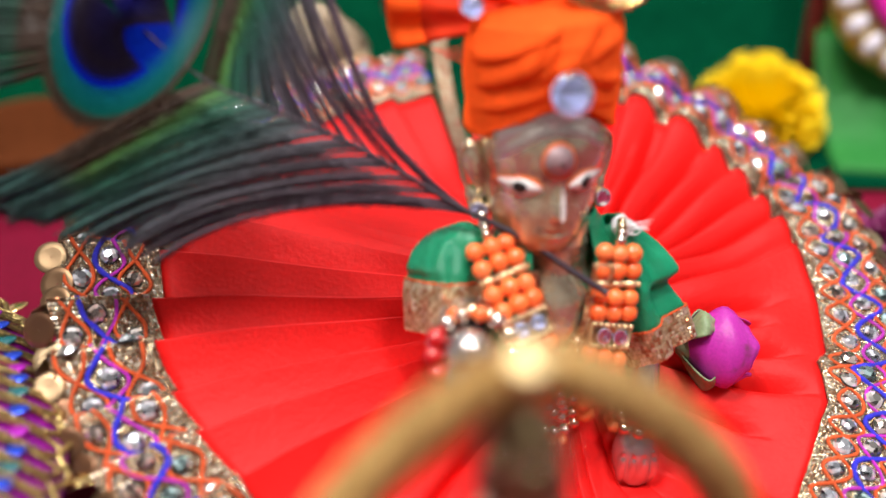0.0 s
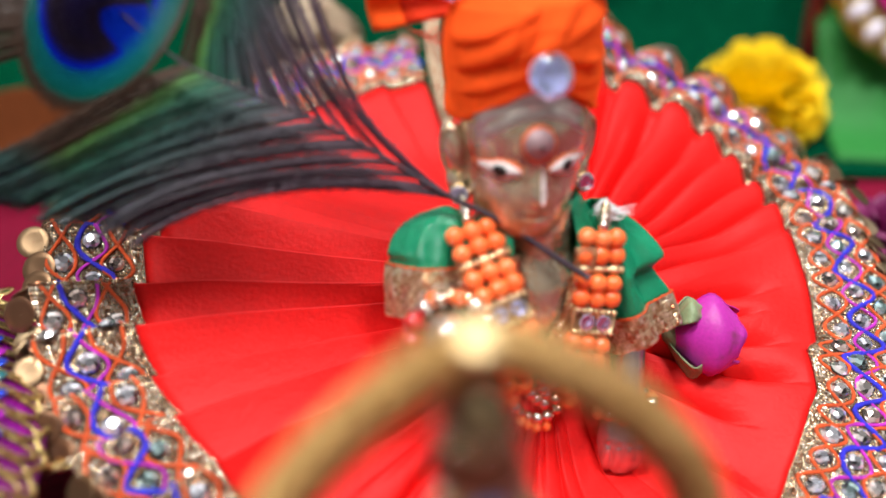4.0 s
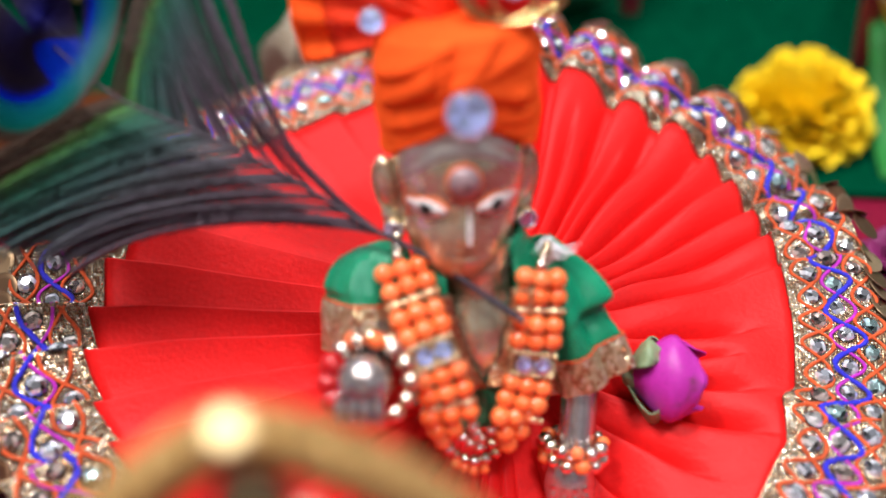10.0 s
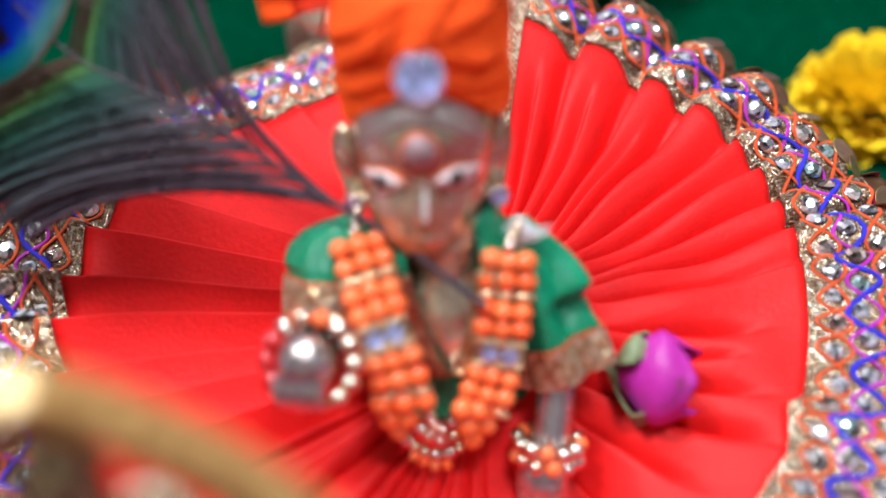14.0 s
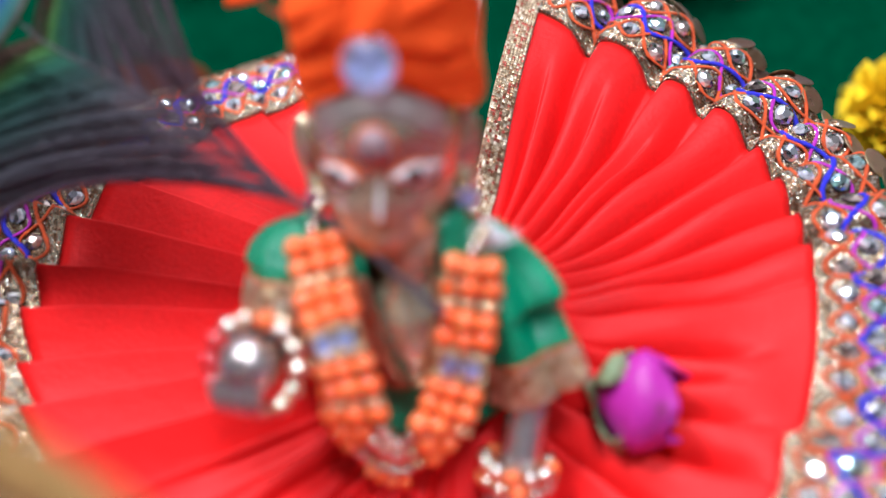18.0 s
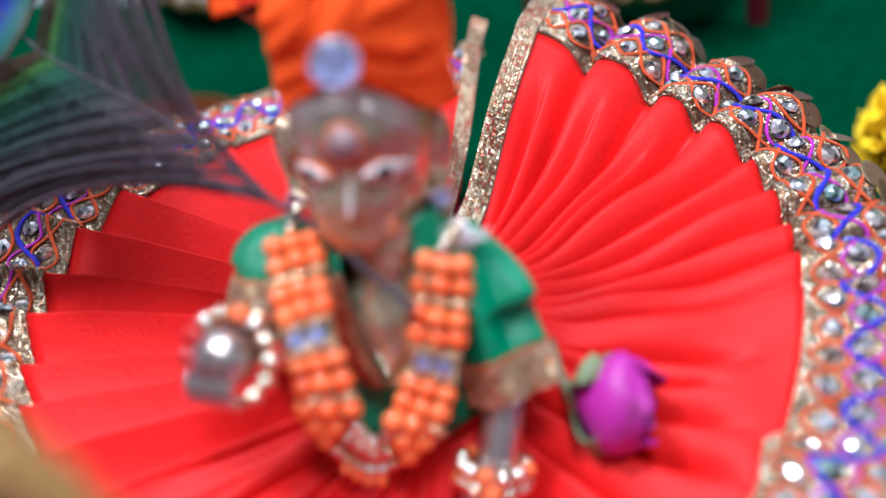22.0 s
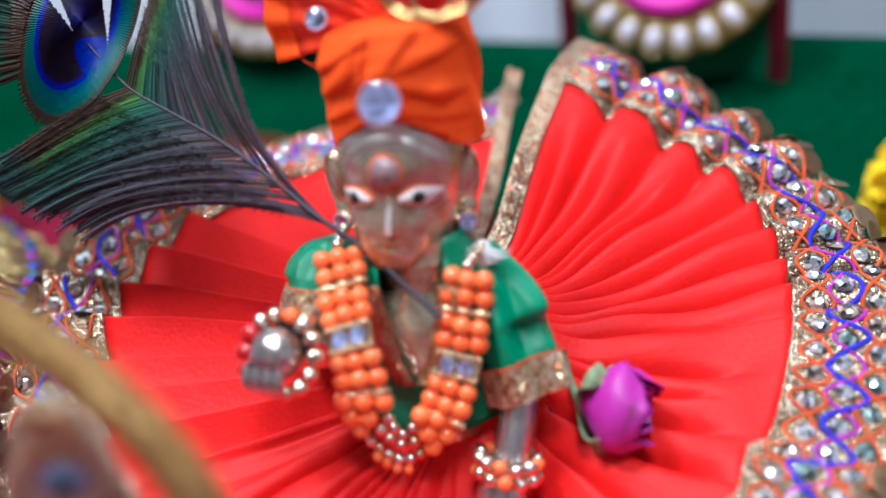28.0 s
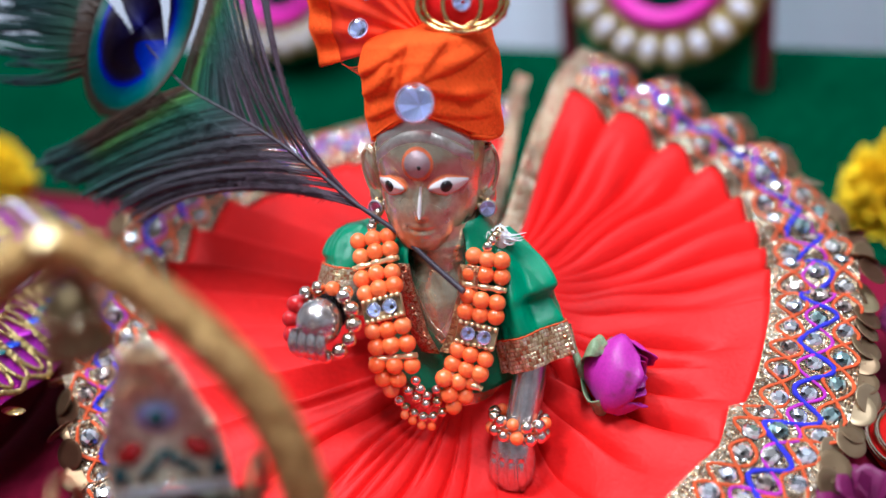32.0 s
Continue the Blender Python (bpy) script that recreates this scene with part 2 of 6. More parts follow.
def many(name, colours, rough, metal):
    """One mesh of many loose flakes, each with its own tint."""
    m = varied(name, colours, rough, metal)
    n, k, b = nodes_of(m)
    k.new(n.new("ShaderNodeNewGeometry").outputs["Random Per Island"], b.inputs["Base Color"].links[0].from_node.inputs[0])
    return m


WEAVE = many("gold_weave", [(0.80, 0.70, 0.44), (0.62, 0.50, 0.28), (0.88, 0.82, 0.62), (0.50, 0.36, 0.18), (0.74, 0.62, 0.38), (0.46, 0.18, 0.08)], 0.30, 0.75)
TRIM_WEAVE = many("trim_weave", [(0.38, 0.30, 0.20), (0.26, 0.18, 0.11), (0.50, 0.42, 0.31), (0.20, 0.10, 0.05), (0.34, 0.25, 0.15), (0.30, 0.06, 0.04)], 0.30, 0.85)
NET = many("gold_net", [(0.46, 0.36, 0.24), (0.30, 0.21, 0.13), (0.58, 0.50, 0.40), (0.20, 0.11, 0.06), (0.38, 0.29, 0.19), (0.30, 0.14, 0.07)], 0.26, 0.85)
RUST_WEAVE = many("rust_weave", [(0.62, 0.40, 0.18), (0.40, 0.14, 0.06), (0.74, 0.56, 0.30), (0.34, 0.16, 0.08), (0.55, 0.24, 0.10)], 0.32, 0.7)
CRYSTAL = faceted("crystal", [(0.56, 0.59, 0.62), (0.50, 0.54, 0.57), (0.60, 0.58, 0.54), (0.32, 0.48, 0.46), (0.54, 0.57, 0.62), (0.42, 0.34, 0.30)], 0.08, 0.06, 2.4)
BIG_CRYSTAL = faceted("clear_crystal", [(0.62, 0.68, 0.90), (0.66, 0.72, 0.92)], 0.07, 0.9, 1.9)
BIG_CRYSTAL.node_tree.nodes["Principled BSDF"].inputs["Metallic"].default_value = 0.35
GLASS = bpy.data.materials.new("clear_glass")
for socket, level in (("Transmission Weight", 1.0), ("Roughness", 0.03), ("IOR", 1.5), ("Base Color", (0.86, 0.90, 1.0, 1))):
    nodes_of(GLASS)[2].inputs[socket].default_value = level
CORAL = varied("coral_bead", [(1.0, 0.19, 0.048), (1.0, 0.21, 0.058), (1.0, 0.165, 0.038), (1.0, 0.23, 0.072)], 0.25, 0.0, 0.35)
CORAL.node_tree.nodes["Principled BSDF"].inputs["Subsurface Weight"].default_value = 0.4
CORAL.node_tree.nodes["Principled BSDF"].inputs["Subsurface Scale"].default_value = 0.002
RED_BEAD = material("red_bead", (0.55, 0.01, 0.01), 0.12, vary=0.1, bump=0.0, coat=0.6)
GOLD_BEAD = varied("metal_bead", [(0.86, 0.74, 0.58), (0.88, 0.80, 0.70), (0.80, 0.62, 0.40)], 0.10, 1.0)
BLUE_CORD = material("blue_cord", (0.02, 0.018, 0.55), 0.7, vary=0.4, scale=900, bump=0.9)
PINK_CORD = material("magenta_cord", (0.48, 0.015, 0.44), 0.7, vary=0.4, scale=900, bump=0.9)
ORANGE_CORD = material("orange_cord", (0.66, 0.085, 0.014), 0.8, vary=0.45, scale=900, bump=0.9)
DARK_SILVER = material("tarnished_silver", (0.62, 0.59, 0.58), 0.27, 0.92, vary=0.3, scale=420, bump=0.12, second=(0.42, 0.34, 0.30), dark=0.0)
PETAL = material("rose_petal", (0.44, 0.022, 0.32), 0.45, vary=0.22, scale=420, bump=0.15, sheen=0.3, second=(0.14, 0.03, 0.05), dark=0.06)
DARK_PETAL = material("dark_petal", (0.16, 0.008, 0.075), 0.5, vary=0.2, scale=400, bump=0.2, sheen=0.3)
SEPAL = material("rose_sepal", (0.20, 0.27, 0.14), 0.5, vary=0.25, scale=500, bump=0.25, second=(0.30, 0.16, 0.10), dark=0.02)
YELLOW = material("marigold_petal", (1.0, 0.74, 0.015), 0.6, vary=0.12, scale=300, bump=0.1, sheen=0.2)
COTTON = material("white_cotton", (0.85, 0.85, 0.87), 0.8, vary=0.08, scale=800, bump=0.3)
QUILL = material("dark_quill", (0.035, 0.024, 0.035), 0.5, vary=0.3, scale=900, bump=0.15)
FINIAL = material("brushed_gold", (0.72, 0.55, 0.28), 0.46, 1.0, vary=0.08, bump=0.05)
PANEL_GREEN = material("green_panel_cloth", (0.0, 0.15, 0.066), 0.5, vary=0.25, scale=60, bump=0.2, sheen=0.1, spec=0.2)
SEED = material("silver_gilt_bead", (0.86, 0.76, 0.60), 0.16, 1.0, vary=0.1, bump=0.0)
MAROON = material("maroon_velvet", (0.17, 0.003, 0.022), 0.85, vary=0.3, scale=120, bump=0.4, sheen=0.3, spec=0.15)
BACK_GREEN = material("dark_green_cloth", (0.0, 0.044, 0.019), 0.6, vary=0.3, scale=60, bump=0.2, spec=0.0, crumple=0.3)
LEAF_GREEN = material("bright_green_cloth", (0.022, 0.19, 0.036), 0.5, vary=0.15, scale=60, bump=0.2, sheen=0.1, spec=0.2)
BORDER = material("maroon_ribbon", (0.20, 0.008, 0.03), 0.5, vary=0.2, scale=200, bump=0.2)
WALL = material("white_wall", (0.80, 0.87, 0.98), 0.6, vary=0.03, scale=20, bump=0.05)
ROOM = material("dim_wall", (0.36, 0.36, 0.36), 0.7, vary=0.05, scale=20, bump=0.05)
PINK = material("hot_pink_cloth", (0.75, 0.02, 0.42), 0.5, vary=0.1, scale=300, bump=0.2)
PEARL = material("pearl", (0.68, 0.66, 0.71), 0.18, vary=0.03, bump=0.0, coat=0.5)
ZARI = glitter("gold_zari", (0.55, 0.42, 0.17), (0.26, 0.18, 0.06), 1300, 0.36)
FOIL = glitter("pale_gold_foil", (0.86, 0.90, 0.68), (0.55, 0.56, 0.38), 900, 0.40, 0.4, 0.30)
FOIL.node_tree.nodes["Principled BSDF"].inputs["Metallic"].default_value = 0.12
ARCH_GOLD.node_tree.nodes["Principled BSDF"].inputs["Metallic"].default_value = 0.5
BELL = material("dark_bell_metal", (0.20, 0.145, 0.07), 0.30, 0.85, vary=0.3, scale=500, bump=0.2)
SPACER = material("spacer_gold", (0.90, 0.70, 0.40), 0.30, 0.75, vary=0.15, scale=900, bump=0.1)
BLUE_FOIL = material("blue_foil", (0.02, 0.07, 0.60), 0.15, 0.6, vary=0.2, scale=500, bump=0.1)
PURPLE = material("purple_foil", (0.40, 0.012, 0.42), 0.30, 0.5, vary=0.2, scale=500, bump=0.2)
COPPER = material("brown_metal", (0.30, 0.17, 0.085), 0.35, 0.8, vary=0.25, scale=400, bump=0.15)
DARK_CLAY = material("fired_clay", (0.085, 0.022, 0.006), 0.9, vary=0.3, scale=90, bump=0.2, spec=0.08)
CLAY = material("orange_clay", (0.20, 0.06, 0.012), 0.8, vary=0.3, scale=90, bump=0.2)
EYE_BLUE = material("blue_enamel", (0.40, 0.54, 0.95), 0.12, vary=0.1, bump=0.0, coat=0.6)
TEAL = material("teal_enamel", (0.0, 0.10, 0.11), 0.2, vary=0.1, bump=0.0, coat=0.5)


# ---- mesh building ----
class Geo:
    """Collects vertices and faces, with one material slot per set of faces."""

    def __init__(self):
        self.v, self.f, self.m = [], [], []

    def add(self, verts, faces, slot=0):
        o = len(self.v)
        self.v += [tuple(p) for p in verts]
        self.f += [tuple(i + o for i in q) for q in faces]
        self.m += [slot] * len(faces)
        return self

    def grid(self, rows, round_u=False, round_v=False, slot=0, skip=None):
        a, b = len(rows), len(rows[0])
        faces = []
        for i in range(a if round_u else a - 1):
            for j in range(b if round_v else b - 1):
                if skip and skip(i, j):
                    continue
                i2, j2 = (i + 1) % a, (j + 1) % b
                faces.append((i * b + j, i2 * b + j, i2 * b + j2, i * b + j2))
        return self.add([p for r in rows for p in r], faces, slot)

    def tube(self, path, radius, sides=8, slot=0, closed=False, flat=1.0, up=None, caps=True):
        """A pipe along path; radius a number or one for each point; flat squeezes it along up."""
        path = [Vector(p) for p in path]
        n = len(path)
        rad = radius if hasattr(radius, "__len__") else [radius] * n
        rows, last = [], Vector(up or (0, 0, 1))
        for i, p in enumerate(path):
            d = (path[(i + 1) % n] - path[i - 1]) if closed else (path[min(i + 1, n - 1)] - path[max(i - 1, 0)])
            d = d.normalized() if d.length > 1e-9 else Vector((1, 0, 0))
            ref = Vector(up) if up else last
            s = d.cross(ref)
            if s.length < 1e-6:
                s = d.orthogonal()
            s.normalize()
            w = s.cross(d).normalized()
            last = w
            rows.append([p + rad[i] * (math.cos(t) * s + flat * math.sin(t) * w) for t in (2 * math.pi * j / sides for j in range(sides))])
        self.grid(rows, closed, True, slot)
        if caps and not closed:
            o = len(self.v) - n * sides
            self.f += [tuple(o + j for j in range(sides))[::-1], tuple(o + (n - 1) * sides + j for j in range(sides))]
            self.m += [slot, slot]
        return self

    def ball(self, c, r, seg=12, rings=8, slot=0, m=None):
        """A sphere or, with three radii, an ellipsoid; m turns it."""
        r = r if hasattr(r, "__len__") else (r, r, r)
        c, rows = Vector(c), []
        for i in range(rings + 1):
            a = math.pi * i / rings
            rows.append([])
            for j in range(seg):
                t = 2 * math.pi * j / seg
                p = Vector((r[0] * math.sin(a) * math.cos(t), r[1] * math.sin(a) * math.sin(t), r[2] * math.cos(a)))
                rows[-1].append(c + (m @ p if m else p))
        return self.grid(rows, False, True, slot)

    def lathe(self, profile, m, seg=20, slot=0):
        """Turns (radius, height) pairs round the z axis of m."""
        rows = [[m @ Vector((max(r, 1e-5) * math.cos(t), max(r, 1e-5) * math.sin(t), h)) for t in (2 * math.pi * j / seg for j in range(seg))] for r, h in profile]
        return self.grid(rows, False, True, slot)

    def box(self, c, s, m=None, slot=0, bevel=0.12):
        """A box with chamfered edges."""
        c, s = Vector(c), Vector(s) / 2
        k = min(s) * bevel
        rows = []
        for z, q in ((-s.z, k), (-s.z + k, 0), (s.z - k, 0), (s.z, k)):
            x, y = s.x - q, s.y - q
            ring = [(-x + k, -y), (x - k, -y), (x, -y + k), (x, y - k), (x - k, y), (-x + k, y), (-x, y - k), (-x, -y + k)]
            rows.append([c + (m @ Vector((a, b, z)) if m else Vector((a, b, z))) for a, b in ring])
        self.grid(rows, False, True, slot)
        o = len(self.v) - 32
        self.f += [tuple(o + j for j in range(8))[::-1], tuple(o + 24 + j for j in range(8))]
        self.m += [slot, slot]
        return self

    def mesh(self, name, mats, smooth=True):
        data = bpy.data.meshes.new(name)
        data.from_pydata(self.v, [], self.f)
        for m in mats if isinstance(mats, (list, tuple)) else [mats]:
            data.materials.append(m)
        data.polygons.foreach_set("material_index", self.m)
        data.polygons.foreach_set("use_smooth", [smooth] * len(self.f))
        data.validate()
        data.update()
        return data


def woven(rows, hint, wrap=False, seed=3):
    """Small tilted flakes over the cells of a sheet, like flat metal thread in a plain weave."""
    q, g = random.Random(seed), Geo()
    for i in range(len(rows) - 1):
        for j in range(len(rows[0]) - (0 if wrap else 1)):
            e = (j + 1) % len(rows[0])
            a, b, c, d = (Vector(p) for p in (rows[i][j], rows[i][e], rows[i + 1][e], rows[i + 1][j]))
            mid = (a + b + c + d) / 4
            n = (c - a).cross(d - b)
            if n.length < 1e-12:
                continue
            n = n.normalized() * (1 if n.dot(hint(mid)) > 0 else -1)
            h = 0.22 * min((a - b).length, (a - d).length)
            cell = [mid + (p - mid) * 0.88 + n * (h * q.uniform(0.0, 0.8)) for p in (a, b, c, d)]
            g.add(cell + [mid + n * h * q.uniform(0.9, 1.6)], [(0, 1, 4), (1, 2, 4), (2, 3, 4), (3, 0, 4)])
    return g


def thing(name, base, label, category, group="", kind=""):
    e = new(name)
    e.location = base
    e.empty_display_size = 0.01
    return tagged(e, label, category, group, kind)


def part(name, geo, mats, parent=None, label="", smooth=True, thick=0.0, kind=""):
    ob = new(name, geo.mesh(name, mats, smooth))
    if parent:
        ob.parent = parent
        if parent.data is None:
            ob.matrix_parent_inverse = Matrix.Translation(-parent.location)
    if label:
        ob["label"] = label
    if kind:
        ob["kind"] = kind
    if thick:
        mod = ob.modifiers.new("thickness", "SOLIDIFY")
        mod.thickness, mod.offset = thick, -1
    return ob


def piece(name, data, m, parent):
    ob = new(name, data)
    ob.parent = parent
    if parent.data is None:
        ob.matrix_parent_inverse = Matrix.Translation(-parent.location)
    ob.matrix_basis = m
    return ob


def curve(points, n):
    """A smooth line of n points through the given ones."""
    p = [Vector(q) for q in points]
    p = [2 * p[0] - p[1]] + p + [2 * p[-1] - p[-2]]
    out, last = [], len(p) - 3
    for i in range(n):
        u = i / (n - 1) * last
        k = min(int(u), last - 1)
        f = u - k
        a, b, c, d = p[k:k + 4]
        out.append(0.5 * (2 * b + (c - a) * f + (2 * a - 5 * b + 4 * c - d) * f * f + (3 * b - a - 3 * c + d) * f ** 3))
    return out


def facing(c, normal, up=(0, 0, 1)):
    """A pose at c whose z axis points along normal."""
    z = Vector(normal).normalized()
    x = Vector(up).cross(z)
    x = x.normalized() if x.length > 1e-6 else z.orthogonal().normalized()
    y = z.cross(x)
    return Matrix.Translation(c) @ Matrix((x, y, z)).transposed().to_4x4()


def smooth01(x):
    x = max(0.0, min(1.0, x))
    return x * x * (3 - 2 * x)


rnd = random.Random(7)

# ---- the setting: cloth-covered table, draped green backdrop, room ----
g = Geo()
g.grid([[(x, y, 0.0006 * math.sin(31 * x + 17 * y) * math.sin(23 * y) - 0.0006) for x in np.linspace(-1.5, 1.5, 120)] for y in np.linspace(-1.5, 0.62, 84)])
tagged(part("floor", g, MAROON), "maroon velvet cloth spread over the altar table", "tablecloth", kind="structure")

STEP = [(0.430, 0.001), (0.462, 0.004), (0.488, 0.017), (0.510, 0.036), (0.530, 0.055), (0.541, 0.063), (0.549, 0.063), (0.553, 0.045), (0.556, 0.001)]
g = Geo()
xs = np.linspace(-1.5, 1.5, 260)
prof = curve([(0, y, z) for y, z in STEP], 46)
g.grid([[(x, p.y + 0.004 * math.sin(9 * x + 1) + (0.03 * abs(x) if x < 0 else 0) * -0.9, p.z + 0.0016 * math.sin(160 * p.y + 3.0 * math.sin(11 * x) + 4 * x) * (p.z > 0.01)) for x in xs] for p in prof])
tagged(part("backdrop", g, BACK_GREEN, thick=0.002), "dark green satin cloth draped over a low step", "backdrop cloth", kind="structure")

# only its unseen top shows to the room: added grey that darkens hem reflections
g = Geo()
g.box((0, 0.65, 1.09), (3.02, 0.04, 2.18))
tagged(part("wall_north", g, ROOM, smooth=False), "grey upper wall, unseen, added to dim reflections in the hem", "wall", kind="structure")
# stands in for the white lower face of that wall
g = Geo()
g.box((0, 0.62, 0.16), (3.02, 0.02, 0.32))
tagged(part("trim", g, WALL, smooth=False), "white lower wall behind the altar", "board", kind="structure")
# unseen walls close the room; their grey keeps metal reflections dark
g = Geo()
g.box((0, -1.52, 1.0), (3.1, 0.04, 2.4))
tagged(part("wall_south", g, ROOM, smooth=False), "plain grey wall", "wall", kind="structure")
for nm, x in (("wall_west", -1.53), ("wall_east", 1.53)):
    g = Geo()
    g.box((x, -0.445, 1.0), (0.04, 2.11, 2.4))
    tagged(part(nm, g, ROOM, smooth=False), "plain grey wall", "wall", kind="structure")
g = Geo()
g.box((0, -0.445, 2.22), (3.1, 2.2, 0.04))
tagged(part("ceiling", g, WALL, smooth=False), "plain white ceiling", "ceiling", kind="structure")


def backdrop_panel(x0, x1, y, top, cloth, label, skirt_=0.0):
    t = thing("backdrop_panel", ((x0 + x1) / 2, y, 0.0), label, "panel", "panels of the backdrop")
    g = Geo()
    line = curve([(0, y - skirt_, 0.003), (0, y - skirt_ * 0.6, 0.012), (0, y - skirt_ * 0.18, 0.042), (0, y, 0.085), (0, y, top)], 30) if skirt_ else [Vector((0, y, z)) for z in np.linspace(0.0, top, 12)]
    g.grid([[(x, p.y + 0.0015 * math.sin(140 * x), p.z) for x in np.linspace(x0, x1, 24)] for p in line])
    part("cloth", g, cloth, t, thick=0.003)
    for x in (x0, x1):
        g = Geo()
        g.box((x, y - 0.002, top / 2), (0.009, 0.006, top))
        part("border", g, BORDER, t, "maroon ribbon border")
    return t


def medallion(c, r):
    t = thing("medallion", c, "round pink medallion edged with oval pearls on gold cord", "ornament", "medallions on the backdrop")
    m = pose(*c, 78, 0, 0)
    g = Geo()
    g.lathe([(0.001, 0.004), (r * 0.50, 0.004), (r * 0.52, 0.002), (r * 0.50, -0.001)], m, 36)
    part("backing", g, BACK_GREEN, t)
    g = Geo()
    g.tube([m @ Vector((r * 0.55 * math.cos(a), r * 0.55 * math.sin(a), 0.005)) for a in np.linspace(0, 2 * math.pi, 48, endpoint=False)], 0.0052, 8, closed=True)
    part("pink_ring", g, PINK, t, "hot pink padded ring")
    g = Geo()
    g.lathe([(r * 0.62, 0.004), (r * 0.80, 0.006), (r * 0.98, 0.003), (r * 0.98, 0.0), (r * 0.6, 0.0)], m, 48)
    part("gold_rim", g, ZARI, t, "gold cord rim")
    n = 22
    bead = Geo().ball((0, 0, 0), (0.0042, 0.0062, 0.0034), 12, 8).mesh("pearl", PEARL)
    collar = Geo()
    collar.tube([(0.0055 * math.cos(a), 0.0076 * math.sin(a), 0) for a in np.linspace(0, 2 * math.pi, 18, endpoint=False)], 0.0013, 6, closed=True)
    collar = collar.mesh("pearl_setting", ZARI)
    for i in range(n):
        a = 2 * math.pi * i / n
        at = m @ Matrix.Translation((r * 0.83 * math.cos(a), r * 0.83 * math.sin(a), 0.007)) @ Matrix.Rotation(a - math.pi / 2, 4, "Z")
        piece("pearl", bead, at, t)
        piece("pearl_setting", collar, at, t)
    return t


backdrop_panel(-0.026, 0.078, 0.533, 0.30, PANEL_GREEN, "upright dark green cloth panel with maroon borders")
backdrop_panel(-0.262, -0.158, 0.533, 0.30, PANEL_GREEN, "upright dark green cloth panel with maroon borders")
backdrop_panel(0.187, 0.34, 0.508, 0.30, LEAF_GREEN, "upright bright green cloth panel with maroon borders", 0.066)
medallion((0.031, 0.523, 0.119), 0.0553)
medallion((-0.207, 0.523, 0.119), 0.0553)
medallion((0.232, 0.486, 0.088), 0.052)

# ---- the pleated red skirt with its jewelled trim ----
SC = Vector((0.022, 0.277, 0.0))      # middle of the rim
NECK = Vector((0.034, 0.268, 0.0))    # where the cloth gathers
TH0, TH1 = radians(103), radians(446)  # the skirt is open at the back
TRIM = 0.0285
prnd = random.Random(11)
cuts = [0.0]
while cuts[-1] < 1:
    w = TH0 + cuts[-1] * (TH1 - TH0)
    cuts.append(cuts[-1] + prnd.uniform(0.019, 0.032) * (1.12 if math.cos(w) > 0.1 else 1.0))
cuts = [c / cuts[-1] for c in cuts]
LIFT = [prnd.uniform(0.6, 1.3) for _ in cuts]


crnd = random.Random(23)
CREASE = []                                # loose creases where the cloth is only gathered
w = -136.0
while w < 36:
    CREASE.append((radians(w), crnd.uniform(0.4, 1.35), radians(crnd.uniform(1.2, 3.0)), radians(crnd.uniform(-1.2, 1.2)), 1.3 if w > 25 or crnd.random() < 0.35 else crnd.uniform(0.75, 1.1)))
    if crnd.random() < 0.35:
        CREASE.append((radians(w + crnd.uniform(3, 6)), crnd.uniform(0.35, 0.8), radians(crnd.uniform(0.9, 1.6)), radians(crnd.uniform(-1.5, 1.5)), crnd.uniform(0.45, 0.85)))
    w += crnd.uniform(6.0, 13.0)

for w, deep in ((39, 0.8), (45.5, 1.0), (54, 1.1), (58.5, 0.3), (63, 1.1), (69, 0.4), (75.5, 1.1), (81, 0.4)):
    CREASE.append((radians(w), deep, radians(2.6), radians(crnd.uniform(-1.0, 1.0)), 1.3 if deep > 0.7 else 0.9))


def loose(th, q):
    """How deep the loose creases cut at th, q."""
    th = (th + radians(140)) % (2 * math.pi) - radians(140)
    cut = 0.0
    for at, deep, wide, bend, end in CREASE:
        d = (th - at - bend * (q - 0.5)) / (wide * (0.75 + 0.9 * q * q))
        d = d / 0.7 if d < 0 else d / 1.9
        if abs(d) < 3:
            fade = smooth01((end - q) / 0.28)
            cut += deep * (0.62 * math.exp(-abs(d) ** 1.25) + 0.75 * math.exp(-(d / 0.30) ** 2) * smooth01((q - 0.10) / 0.25)) * fade
    return min(cut, 1.5) * (1 - 0.3 * smooth01((q - 0.65) / 0.35)) * (1 - 0.2 * smooth01((q - 0.6) / 0.4) * smooth01((0.5 - th) / 0.3))


def pleat(th):
    """Where th lies within its pleat, 0 to 1, and the pleat's own height."""
    u = min(max((th - TH0) / (TH1 - TH0), 0.0), 0.999999)
    k = int(np.searchsorted(cuts, u, side="right")) - 1
    return (u - cuts[k]) / (cuts[k + 1] - cuts[k]), LIFT[k]


RIM = [(103, 110.0), (134, 109.7), (146, 110.0), (152, 106.0), (160, 100.0), (166, 96.5), (170, 98.5), (174, 102.5), (180, 106.0), (190, 108.0), (202, 108.8), (212, 106.5), (222, 103.5), (245, 103.2), (275, 103.0), (305, 101.5), (328, 97.0),
       (335, 97.2), (340, 97.8), (344, 99.6), (347.5, 98.3), (352, 96.6), (354.2, 100.2), (360, 100.9), (366, 101.6), (370, 102.2), (384, 106.0), (394, 109.3), (406, 110.6), (411, 109.6), (414, 107.2), (418.5, 107.2), (420.5, 106.0), (423, 103.6), (428, 103.6), (431, 102.2), (435, 100.0), (440, 99.0), (446, 99.5)]


def rim_radius(th):
    """The inner edge of the trim, stepped where one pleat laps over the next."""
    return 0.001 * float(np.interp(math.degrees(th), [a for a, _ in RIM], [r for _, r in RIM]))


